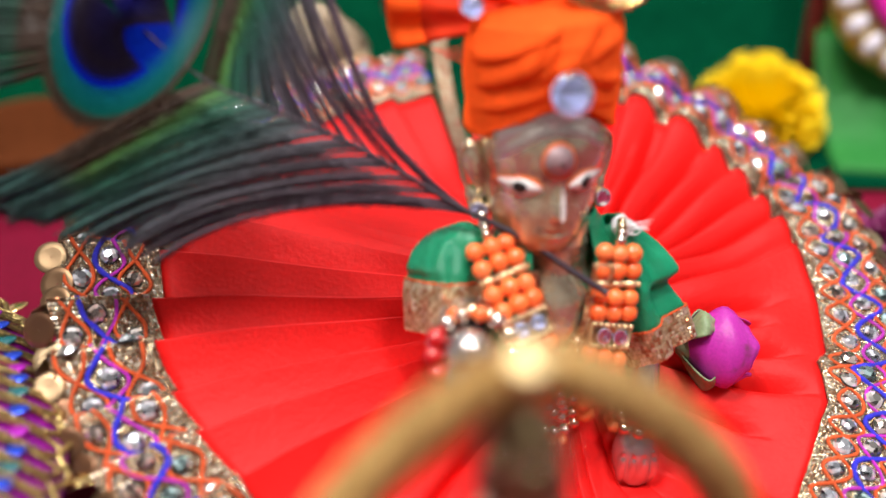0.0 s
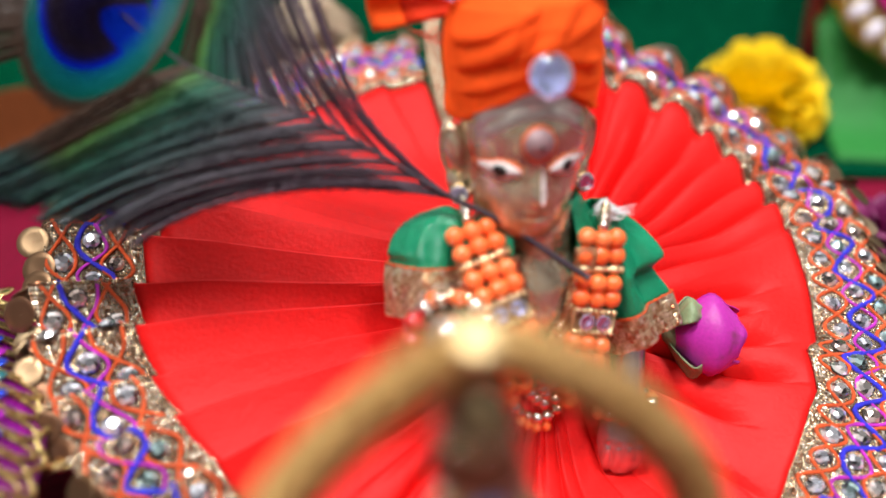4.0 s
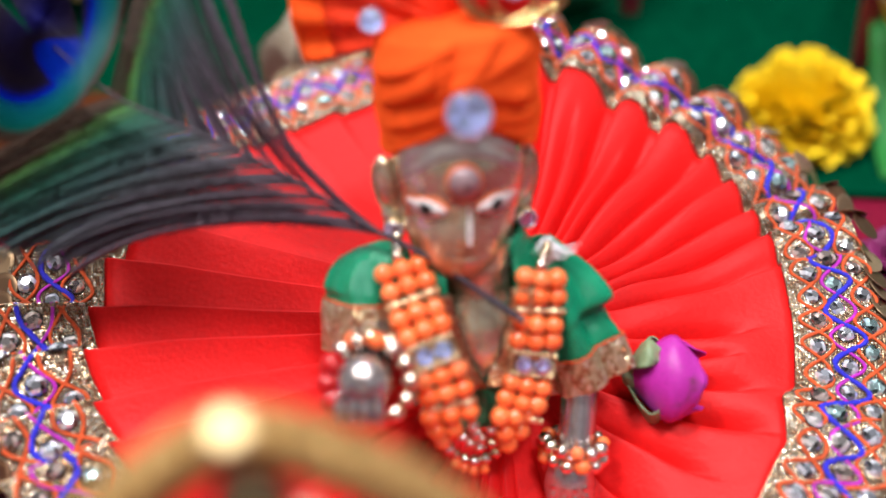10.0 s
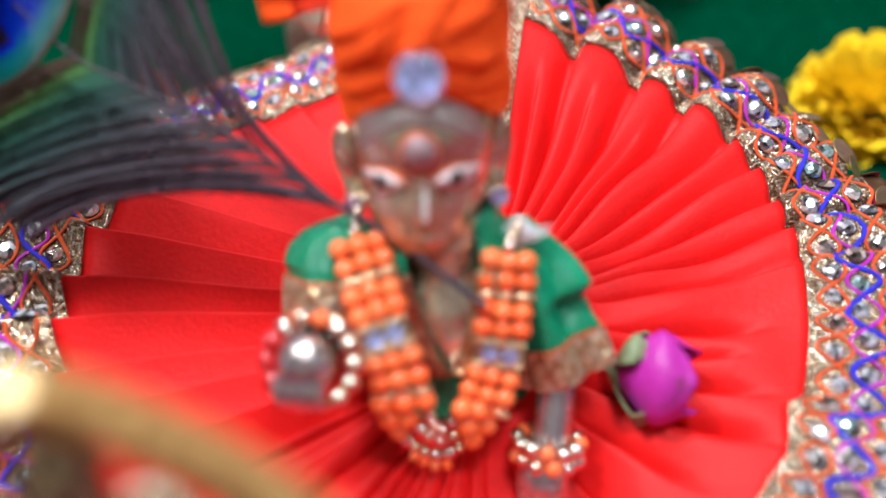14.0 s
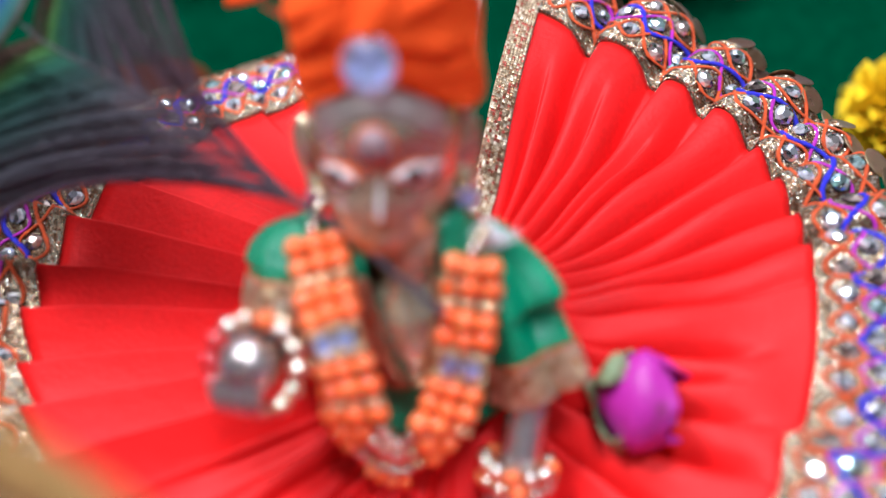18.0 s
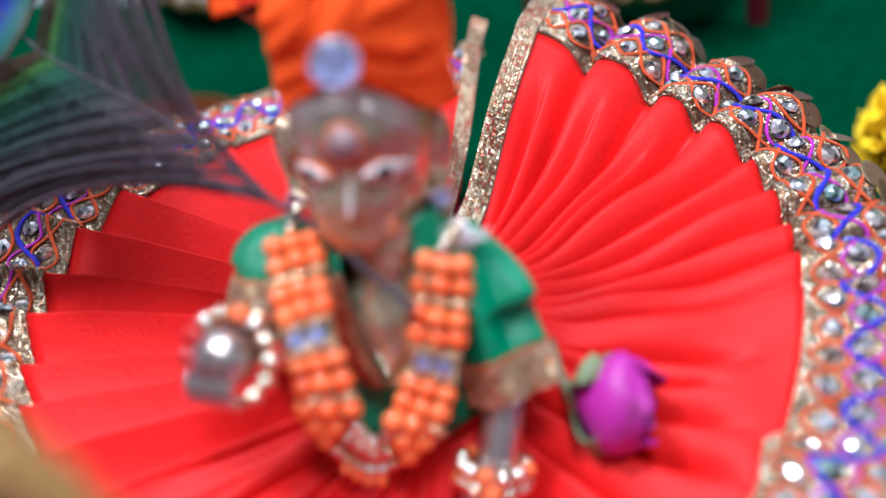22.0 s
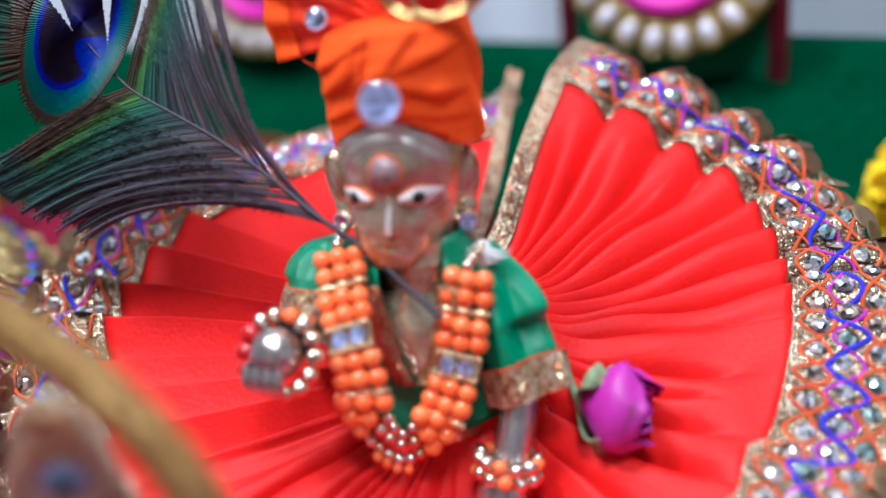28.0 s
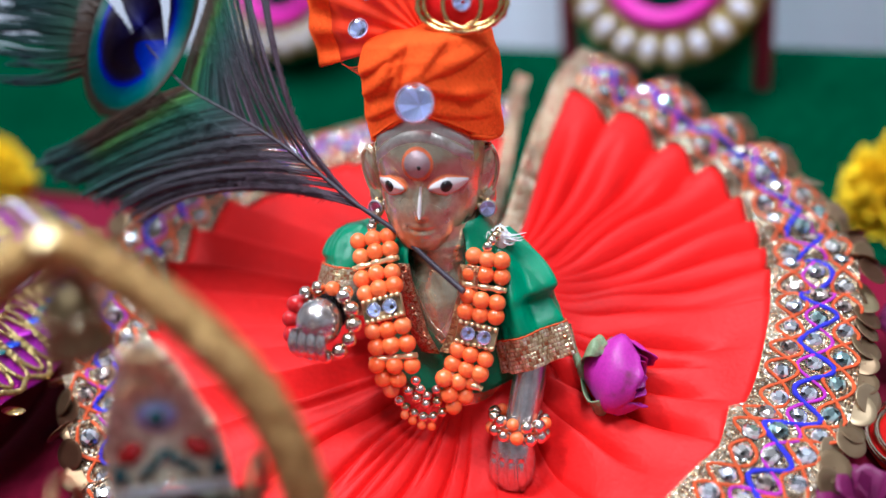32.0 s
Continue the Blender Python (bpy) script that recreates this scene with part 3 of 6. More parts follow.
def skirt(th, q):
    """A point of the skirt: q from 0 at the gathers to 1 at the inner edge of the trim, and on to the outer edge."""
    p, lift = pleat(th)
    p = 1 - p
    tuck = p / 0.86 if p < 0.86 else (1 - p) / 0.14
    th = th - 0.17 * (1 - smooth01((math.cos(th) + 0.6) / 0.35)) * radians(8.6) * (tuck - 0.4) * smooth01(q / 0.35) * (1 - 0.85 * smooth01((q - 0.80) / 0.2))
    th = min(max(th, TH0), TH1)
    d = Vector((math.cos(th), math.sin(th), 0))
    soft = smooth01((math.degrees(th) - 226) / 22)
    saw = (p / 0.86) ** 1.9 if p < 0.86 else 1 - (p - 0.86) / 0.14
    cut = loose(th, min(q, 1.0)) if soft > 0 else 0.0
    fold = saw * (1 - soft) + (1 - 0.92 * cut) * soft
    calm = smooth01((182 - math.degrees(th)) / 20)
    r = rim_radius(th) * (1 + (0.036 * (1 - soft) * (1 - 0.85 * calm) + 0.008 * soft) * ((tuck - 0.5) if soft < 0.5 else (fold - 0.72)))
    qq = min(q, 1.0)
    a, b = NECK + 0.012 * d + smooth01((-math.cos(th) - 0.35) / 0.4) * Vector((0.016, 0.008, 0)), SC + r * d
    pos = a.lerp(b, qq)
    if q > 1:
        pos = pos + d * (q - 1)
    z = 0.0412 - 0.170 * (pos.x - SC.x) + 0.4046 * (pos.y - SC.y)
    deg = math.degrees(th)
    z += 0.0065 * smooth01((deg - 415) / 28) * smooth01((qq - 0.3) / 0.6)
    z -= 0.024 * smooth01((176 - deg) / 42) * smooth01((qq - 0.15) / 0.6)
    hub = (pos.x - 0.036) ** 2 + (pos.y - 0.270) ** 2
    z += (0.022 + 0.012 * (1 - soft)) * math.exp(-hub / 0.024 ** 2) * (1.0 if pos.y > 0.262 else 0.35)
    z -= 0.013 * math.exp(-((pos.x - 0.060) ** 2 + (pos.y - 0.228) ** 2) / 0.030 ** 2)
    amp = ((0.0062 + 0.0025 * smooth01(-math.sin(th) * 1.4 - 0.2)) * lift * (1 - soft) + (0.0086 + 0.0026 * smooth01((math.sin(th) - 0.5) / 0.3)) * soft * (1 - 0.45 * smooth01((-math.sin(th) - 0.25) / 0.5))) * smooth01((qq - 0.04) / 0.42)
    amp *= 1 - 0.7 * calm
    if q > 1:
        z -= (0.06 * (q - 1) + 4.0 * (q - 1) ** 2) * max(calm, smooth01((deg - 382) / 26))
    rest = math.exp(-((pos.x - 0.0575) ** 2 + (pos.y - 0.232) ** 2) / 0.020 ** 2)
    amp *= 1 - 0.85 * rest
    z -= 0.006 * rest
    z += amp * (fold - 0.4)
    z += 0.0007 * math.sin(9 * th + 11 * qq) * smooth01(qq / 0.4) * (0.3 + soft)
    z += 0.0006 * math.sin(17 * th - 9 * qq + 2.1 + 2 * math.sin(3 * th)) * soft * smooth01(qq / 0.3)
    return Vector((pos.x, pos.y, max(z, 0.0012 + 0.5 * amp * fold)))


thetas = []
for k in range(len(cuts) - 1):
    for s in (0.0, 0.03, 0.06, 0.09, 0.12, 0.14, 0.16, 0.22, 0.30, 0.42, 0.55, 0.68, 0.80, 0.90, 0.96):
        thetas.append(TH0 + (cuts[k] + s * (cuts[k + 1] - cuts[k])) * (TH1 - TH0))
thetas.append(TH1)
thetas = [t for t in thetas if t < radians(222.0)] + [radians(w) for w in np.arange(222.0, 446.0, 0.16)] + [TH1]
thetas = sorted(set(thetas))
dress = thing("doll_skirt", (SC.x, SC.y, 0), "wide pleated red satin doll skirt with a jewelled gold hem", "skirt")
g = Geo()
g.grid([[skirt(th, q) for th in thetas] for q in [i / 30 for i in range(31)]])
cloth = part("pleated_cloth", g, RED, dress, "bright red pleated satin", thick=0.0005)


def hem(th, v):
    """A point of the trim band, v from 0 at its inner edge to 1 outside, and its way up."""
    p = skirt(th, 1.0 + TRIM * v)
    e = skirt(th + 0.02, 1.0 + TRIM * 0.5) - skirt(th - 0.02, 1.0 + TRIM * 0.5)
    f = skirt(th, 1.0 + TRIM) - skirt(th, 1.0)
    n = f.cross(e).normalized()
    n = n if n.z > 0 else -n
    return p + n * 0.0012, n


g = Geo()
g.grid([[skirt(th, 1.0 + TRIM * v) + Vector((0, 0, 0.0009)) for th in thetas] for v in (-0.035, 0.0, 0.15, 0.3, 0.45, 0.6, 0.75, 0.9, 1.0)])
trim = part("hem_trim", g, TRIM_CLOTH, dress, "gold tinsel trim sewn with crystals and coloured cords", thick=0.0007)


g = woven([[skirt(TH0 + 0.004 + (TH1 - TH0 - 0.008) * i / 1000, 1.0 + TRIM * v) + Vector((0, 0, 0.0018)) for i in range(1001)] for v in (-0.025 + 0.031 * k for k in range(34))], lambda p: Vector((0, 0, 1)))
part("net", g, NET, trim, "close net of gold and silver thread", smooth=False, kind="stuff")


def hem_line(fn, n):
    out = []
    for i in range(n + 1):
        th = TH0 + 0.01 + (TH1 - TH0 - 0.02) * i / n
        p, up = hem(th, fn(th))
        out.append(p + up * 0.0007)
    return out


STONES = 80                                 # stones in a row round the hem
beat = (TH1 - TH0) / STONES


def wave_at(th, turn, mid, wide, period):
    x = (th - TH0) / beat
    return mid + wide * (1 + 0.18 * math.sin(2.9 * x + turn * 3 + mid * 20)) * math.sin(2 * math.pi * x / period + turn + 0.25 * math.sin(1.7 * x + mid * 9)) + 0.02 * math.sin(5.3 * x + turn)


for nm, mat_, rad, mid, wide, period, turn in (
        ("orange_cord", ORANGE_CORD, 0.00058, 0.25, 0.155, 2, 0.0), ("orange_cord", ORANGE_CORD, 0.00058, 0.25, 0.155, 2, math.pi),
        ("orange_cord", ORANGE_CORD, 0.00058, 0.81, 0.150, 2, 0.0), ("orange_cord", ORANGE_CORD, 0.00058, 0.81, 0.150, 2, math.pi),
        ("magenta_cord", PINK_CORD, 0.00055, 0.53, 0.16, 2, math.pi / 2), ("blue_cord", BLUE_CORD, 0.00082, 0.53, 0.18, 2, -math.pi / 2)):
    g = Geo()
    g.tube(hem_line(lambda th: wave_at(th, turn, mid, wide, period), 900), [rad * (1 + 0.22 * math.sin(i * 1.9) * math.sin(i * 0.37)) for i in range(901)], 6, flat=0.6, up=(0.1, -0.35, 0.93))
    part(nm, g, mat_, trim, nm.replace("_", " ") + " stitched in waves")

# faceted stones
g = Geo()
n = 8
ring = lambda r, z, o=0.0: [(r * math.cos(2 * math.pi * (j + o) / n), r * math.sin(2 * math.pi * (j + o) / n), z) for j in range(n)]
g.lathe([(0.0027, 0.0), (0.00272, 0.0005), (0.0025, 0.0006)], Matrix.Identity(4), 16)
low, mid_, high = ring(0.0026, 0.0005), ring(0.0020, 0.0014, 0.5), ring(0.0011, 0.0020)
for j in range(n):
    k, e = (j + 1) % n, (j + 2) % n
    g.add([low[j], low[k], mid_[j], mid_[k]], [(0, 1, 2), (1, 3, 2)])
    g.add([mid_[j], mid_[k], high[k], high[e]], [(0, 1, 2), (1, 3, 2)])
g.add(high, [tuple(range(n))])
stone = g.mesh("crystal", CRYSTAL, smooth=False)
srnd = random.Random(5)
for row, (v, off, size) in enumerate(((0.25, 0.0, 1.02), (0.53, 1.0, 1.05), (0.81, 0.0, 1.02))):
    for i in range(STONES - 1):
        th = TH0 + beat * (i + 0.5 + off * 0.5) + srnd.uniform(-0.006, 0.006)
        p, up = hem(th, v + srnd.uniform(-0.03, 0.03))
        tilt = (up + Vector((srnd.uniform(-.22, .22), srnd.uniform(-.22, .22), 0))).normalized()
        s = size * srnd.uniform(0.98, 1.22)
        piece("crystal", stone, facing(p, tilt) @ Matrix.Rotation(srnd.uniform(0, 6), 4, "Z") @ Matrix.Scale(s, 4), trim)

# gold discs along the outer edge
g = Geo()
g.lathe([(0.0002, -0.0002), (0.0048, -0.0001), (0.0050, 0.00005), (0.0048, 0.00018), (0.0030, 0.00010), (0.0002, 0.00002)], Matrix.Identity(4), 20)
disc = g.mesh("sequin", SEQUIN)
for i in range(140):
    th = TH0 + 0.02 + (TH1 - TH0 - 0.04) * (i + srnd.uniform(-0.25, 0.25)) / 140
    p, up = hem(th, 1.06 + srnd.uniform(-0.05, 0.08))
    d = Vector((math.cos(th), math.sin(th), 0))
    tilt = (up + 0.55 * d * srnd.uniform(0.2, 1.3) + Vector((srnd.uniform(-.25, .25), srnd.uniform(-.25, .25), 0))).normalized()
    p.z = max(p.z, 0.004) - 0.0004
    piece("sequin", disc, facing(p, tilt) @ Matrix.Scale(srnd.uniform(0.85, 1.1), 4), trim)

# tiny metal beads scattered between the stones
g = Geo()
unit = Geo().ball((0, 0, 0), 1.0, 6, 4)
unit_v = [Vector(v) for v in unit.v]
for i in range(3600):
    th = srnd.uniform(TH0 + 0.01, TH1 - 0.01)
    p, up = hem(th, srnd.uniform(0.0, 1.0) ** 1.5)
    r = srnd.uniform(0.00026, 0.0005)
    p = p + up * r * 0.6
    g.add([p + v * r for v in unit_v], unit.f)
part("beading", g, SEED, trim, "tiny gold seed beads sewn between the crystals", kind="stuff")

# gold ribbons on the two edges of the back opening
for th, way, wide in ((TH1, 1, 0.0075), (TH0, 1, 0.0065)):
    g, rows = Geo(), []
    for i in range(30):
        q = 0.12 + (0.88 + TRIM * 8) * i / 29
        p = skirt(th, q) if q < 1 else skirt(th, 1 + (q - 1) / 8)
        if th == TH0:
            p = p.lerp(Vector((0.0020, 0.4000, 0.0870)), smooth01(i / 29) ** 1.5)
        side = Vector((-1.0, 0.10, 0.30)).normalized()
        w = wide * 0.9
        rows.append([p + side * (w * s) + Vector((0, 0, 0.0015)) for s in (-0.1, 0.2, 0.5, 0.8, 1.0)])
    g.grid(rows)
    band = part("edge_ribbon", g, RIBBON, dress, "gold tinsel ribbon along the open edge", thick=0.0005)
    lines = [curve([r[k] for r in rows], 110) for k in range(5)]
    across = [curve([l[i] for l in lines], 9) for i in range(110)]
    part("weave", woven([[p + Vector((0, -0.0003, 0.0004)) for p in r] for r in across], lambda p: Vector((0, -0.5, 1))), TRIM_WEAVE, band, "pale gold thread", smooth=False, kind="stuff")

# ---- the brass figure: one plain mesh ----
HEAD = Vector((0.0275, 0.2625, 0.0970))
YAW = 12.5
HM = pose(*HEAD, 0, 0, YAW)     # x to the viewer's right, -y ahead, z up
SLANT, SHIFT = 0.06, -0.0015                    # the chin leans a little to one side
g = Geo()
LEVELS = [(-0.0218, .0040, .0175, .006), (-0.0204, .0098, .0202, .010), (-0.0170, .0132, .0211, .013), (-0.0128, .0150, .0211, .0155), (-0.0078, .0162, .0207, .018),
          (-0.0020, .0167, .0199, .019), (0.0035, .0175, .0197, .019), (0.0090, .0175, .0190, .019), (0.0140, .0168, .0174, .0185), (0.0190, .0155, .0148, .017),
          (0.0250, .0125, .0125, .014), (0.0300, .008, .008, .009)]
rows = []
for (z, w, f), (b, _, _) in zip(curve([l[:3] for l in LEVELS], 104), curve([(l[3], 0, 0) for l in LEVELS], 104)):
    r = []
    for j in range(120):
        t = 2 * math.pi * j / 120
        c, s = math.cos(t), math.sin(t)
        x = w * math.copysign(abs(c) ** 0.86, c)
        y = -(f if s > 0 else b) * math.copysign(abs(s) ** 0.9, s)
        if s > 0:                                        # brow, sockets, cheeks, nose and lips
            X, Z = x * 1000 - 0.8, z * 1000
            nose = 3.4 * math.exp(-(X / 1.45) ** 2) * smooth01((Z + 11.2) / 3) * smooth01((1.5 - Z) / 11)
            socket = -0.9 * (math.exp(-((X - 7.8) / 4.2) ** 2 - ((Z - 0.5) / 2.6) ** 2) + math.exp(-((X + 7.8) / 4.2) ** 2 - ((Z - 0.5) / 2.6) ** 2))
            lips = 0.5 * math.exp(-(X / 3.0) ** 2) * (math.exp(-((Z + 12.4) / 0.9) ** 2) + math.exp(-((Z + 14.8) / 1.0) ** 2)) - 0.55 * math.exp(-(X / 4.2) ** 4 - ((Z + 13.8 - 0.10 * X * X * 0.6) / 0.42) ** 2)
            cheek = 0.6 * (math.exp(-((X - 7.5) / 4) ** 2 - ((Z + 8.5) / 3.5) ** 2) + math.exp(-((X + 7.5) / 4) ** 2 - ((Z + 8.5) / 3.5) ** 2))
            y -= (nose + socket + lips + cheek) * 0.001 * s
        r.append(HM @ Vector((x + SHIFT + SLANT * min(z, 0), y, z)))
    rows.append(r)
g.grid(rows, False, True)
for side in (-1, 1):                                       # ears with long lobes
    g.tube([HM @ pose(side * 0.0184 - 0.0016 - 0.0018 * (side > 0), -0.0030, -0.0010, 0, 12 * side, 25 * side) @ Vector((0.0034 * math.cos(a), -0.0020, 0.0080 * math.sin(a))) for a in np.linspace(0, 2 * math.pi, 28, endpoint=False)], 0.0005, 7, closed=True)
    for k, (dz, rx, rz) in enumerate(((-0.0005, .0052, .0088), (-0.0092, .0038, .0048))):
        g.ball(HM @ Vector((side * 0.0184 - 0.0016 - 0.0018 * (side > 0), -0.0030, dz)), (rx * 0.75, 0.0032, rz), 14, 10, 0, pose(0, 0, 0, 0, 12 * side, YAW + 25 * side).to_3x3())


def on_face(x, z, lift=0.0):
    """A point on the front of the head."""
    w = np.interp(z, [l[0] for l in LEVELS], [l[1] for l in LEVELS])
    f = np.interp(z, [l[0] for l in LEVELS], [l[2] for l in LEVELS])
    c = min(abs(x) / w, 0.999) ** (1 / 0.86)
    return HM @ Vector((x + SHIFT + SLANT * min(z, 0), -f * math.sqrt(1 - c * c) ** 0.9 - lift, z))


def inlay(cx, cz, outline, slot, lift):
    pts = [on_face(cx, cz, lift * 1.3)] + [on_face(cx + x, cz + z, lift) for x, z in outline]
    low = [on_face(cx + x, cz + z, -0.0012) for x, z in outline]
    n = len(outline)
    g.add(pts + low, [(0, 1 + i, 1 + (i + 1) % n) for i in range(n)] + [(1 + i, 1 + n + i, 1 + n + (i + 1) % n, 1 + (i + 1) % n) for i in range(n)], slot)


def almond(w, h, n=20, tip=0.0):
    return [(w * math.cos(a), h * math.sin(a) * (1 - 0.35 * abs(math.cos(a))) + tip * math.cos(a) * abs(math.cos(a))) for a in (2 * math.pi * i / n for i in range(n))]


for side in (-1, 1):
    cx, cz = (-0.0096, -0.0004) if side < 0 else (0.0084, -0.0001)
    inlay(cx - 0.0002, cz, almond(0.0056, 0.0030, 28, 0.0003 * side), 3, 0.0004)
    inlay(cx, cz, almond(0.0054 if side > 0 else 0.0049, 0.0026, 28, 0.0003 * side), 1, 0.0007)
    inlay(cx - 0.0003, cz, [(0.0016 * math.cos(a), 0.0018 * math.sin(a)) for a in np.linspace(0, 2 * math.pi, 16, endpoint=False)], 2, 0.0010)
inlay(0.0000, 0.0070, [(0.0047 * math.cos(a), 0.0050 * math.sin(a)) for a in np.linspace(0, 2 * math.pi, 24, endpoint=False)], 3, 0.0006)
inlay(0.0000, 0.0070, [(0.0040 * math.cos(a), 0.0040 * math.sin(a)) for a in np.linspace(0, 2 * math.pi, 24, endpoint=False)], 4, 0.0008)
inlay(0.0006, 0.0060, [(0.0006 * math.cos(a), 0.0007 * math.sin(a)) for a in np.linspace(0, 2 * math.pi, 10, endpoint=False)], 2, 0.0011)
# paler metal band with an incised line along the hairline
band = []
for i in range(33):
    x = -0.0152 + 0.0304 * i / 32
    low_ = 0.0128 - 0.0085 * (x / 0.0152) ** 2
    band.append([on_face(x, low_ + 0.0110 * s, 0.00022 if 0 < s < 1 else 0.0) for s in (0.0, 0.06, 0.2, 0.3, 0.34, 0.38, 0.6, 0.8, 1.0)])
    band[-1][4] = on_face(x, low_ + 0.0110 * 0.34, 0.0)
g.grid(band, slot=5)
# nose streak
g.tube([HM @ Vector((-0.0007 + SLANT * z, -0.0206 - d, z)) for z, d in ((0.0005, 0.0003), (-0.003, 0.0018), (-0.0065, 0.0032), (-0.0085, 0.0034))], [0.0003, 0.00055, 0.0007, 0.0003], 6, 1)
# neck, chest and the body under the clothes
g.lathe([(0.0108, 0.006), (0.0110, 0.000), (0.0118, -0.0008), (0.0111, -0.0018), (0.0118, -0.0028), (0.0112, -0.0038), (0.0120, -0.0050), (0.0116, -0.0062), (0.0130, -0.0095), (0.0168, -0.0135), (0.0196, -0.022), (0.0185, -0.040), (0.020, -0.055), (0.024, -0.066), (0.022, -0.0765), (0.001, -0.0775)],
        pose(0.0305, 0.2555, 0.0785, 8, 0, YAW), 28)
# arm that carries a round sweet, and the arm it leans on
g.tube(curve([(0.008, 0.252, 0.070), (0.0045, 0.240, 0.0610), (0.0056, 0.2295, 0.0612), (0.0066, 0.2215, 0.0625)], 14), [0.0062] * 5 + [0.0060] * 9, 14, 6)
g.ball((0.0068, 0.2158, 0.0622), (0.0070, 0.0070, 0.0072), 24, 16, 6)
for i in range(4):
    a = (-1.5 + i) * 0.0031
    g.tube(curve([(0.0066 + a, 0.2100, 0.0622), (0.0066 + a * 1.05, 0.2082, 0.0572), (0.0066 + a * 0.9, 0.2105, 0.0528)], 8), [0.0008, 0.0014, 0.0016, 0.0016, 0.0016, 0.0015, 0.0013, 0.0008], 8, 6)
g.tube(curve([(0.054, 0.259, 0.064), (0.0590, 0.2535, 0.044), (0.0590, 0.2440, 0.026), (0.0578, 0.2385, 0.0165)], 14), 0.0052, 14, 6)
g.ball((0.0575, 0.2362, 0.0115), (0.0072, 0.0058, 0.0112), 20, 14, 6, pose(0, 0, 0, -10, 0, 8).to_3x3())
for i in range(4):
    a = (-1.5 + i) * 0.0031
    g.tube(curve([(0.0575 + a * 0.9, 0.2314 + abs(a) * 0.25, 0.0150), (0.0574 + a, 0.2308 + abs(a) * 0.25, 0.0085), (0.0572 + a * 0.75, 0.2330 + abs(a) * 0.3, 0.0018)], 9), [0.0008, 0.0014, 0.0016, 0.0016, 0.0016, 0.0016, 0.0015, 0.0013, 0.0009], 8, 6)
statue = part("statue", g, [BRASS, WHITE_PAINT, BLACK_PAINT, VERMILION, PASTE, PALE_BRASS, DARK_SILVER])
tagged(statue, "small worn brass crawling figure with painted inlaid eyes", "statue")

# ---- green blouse ----
blouse = thing("doll_blouse", (0.031, 0.256, 0.035), "green satin doll blouse with gold tinsel cuffs", "blouse")


def sleeve(path, radii, flats, side, puff):
    rows = []
    for i, p in enumerate(curve(path, 43)):
        u = i / 42
        a = float(np.interp(u, np.linspace(0, 1, len(radii)), radii))
        fl = float(np.interp(u, np.linspace(0, 1, len(flats)), flats))
        d = (Vector(path[-1]) - Vector(path[0])).normalized()
        d.x *= side > 0
        s = d.cross(Vector((0, 1, 0))).normalized()
        w = s.cross(d)
        row = []
        for j in range(88):
            t = 2 * math.pi * j / 88
            k = t if side > 0 else math.pi - t
            k = (k + math.pi) % (2 * math.pi) - math.pi
            v = smooth01(u * 1.6) * puff
            bulge = 1 + 0.22 * v * math.exp(-((k + 0.15) / 0.22) ** 2) - 0.24 * v * math.exp(-((k + 0.95 - 0.25 * u) / 0.26) ** 2) + 0.28 * v * math.exp(-((k + 1.35) / 0.25) ** 2)
            bulge -= 0.20 * v * math.exp(-((k + 1.95 + 0.5 * u) / 0.18) ** 2) + 0.10 * math.exp(-((k - 0.6 - 0.4 * u) / 0.2) ** 2)
            bulge += 0.035 * math.sin(7 * t + 8 * u) + 0.02 * math.sin(13 * t - 11 * u)
            over = 0.30 * smooth01((u - 0.28) / 0.28) if u < 0.56 else 0.30 - 0.58 * smooth01((u - 0.56) / 0.07) if u < 0.63 else -0.28 * (1 - smooth01((u - 0.63) / 0.18))
            bulge += puff * over * math.exp(-((k + 0.50) / 0.60) ** 2)
            bulge = max(bulge, 0.58)
            row.append(p + a * bulge * (math.cos(t) * s + fl * math.sin(t) * w))
        rows.append(row)
    return rows


def make_sleeve(path, radii, flats, side, hem_at, puff):
    rows = sleeve(path, radii, flats, side, puff)
    g = Geo()
    hem_at *= 2
    g.grid(rows[:hem_at + 1], False, True)
    part("sleeve", g, GREEN, blouse, thick=0.0006)
    g = Geo()
    mid = sum((Vector(p) for p in rows[38]), Vector()) / 88
    g.grid([[p + (p - mid).normalized() * 0.0006 for p in r] for r in rows[hem_at:]], False, True)
    cuff = part("cuff", g, GOLD_CLOTH, blouse, "gold tinsel cuff band", thick=0.0007)
    part("weave", woven([[p + (p - mid).normalized() * 0.0008 for p in r] for r in rows[hem_at:]], lambda p: p - mid, True), WEAVE, cuff, "flat gold thread in a plain weave", smooth=False, kind="stuff")
    g = Geo()
    g.tube([p + (p - mid).normalized() * 0.0008 for p in rows[hem_at]], [0.00032 * (1 + 0.35 * math.sin(2.3 * i)) for i in range(88)], 6, closed=True)
    part("piping", g, ORANGE_CORD, cuff, "frayed orange thread along the cuff")


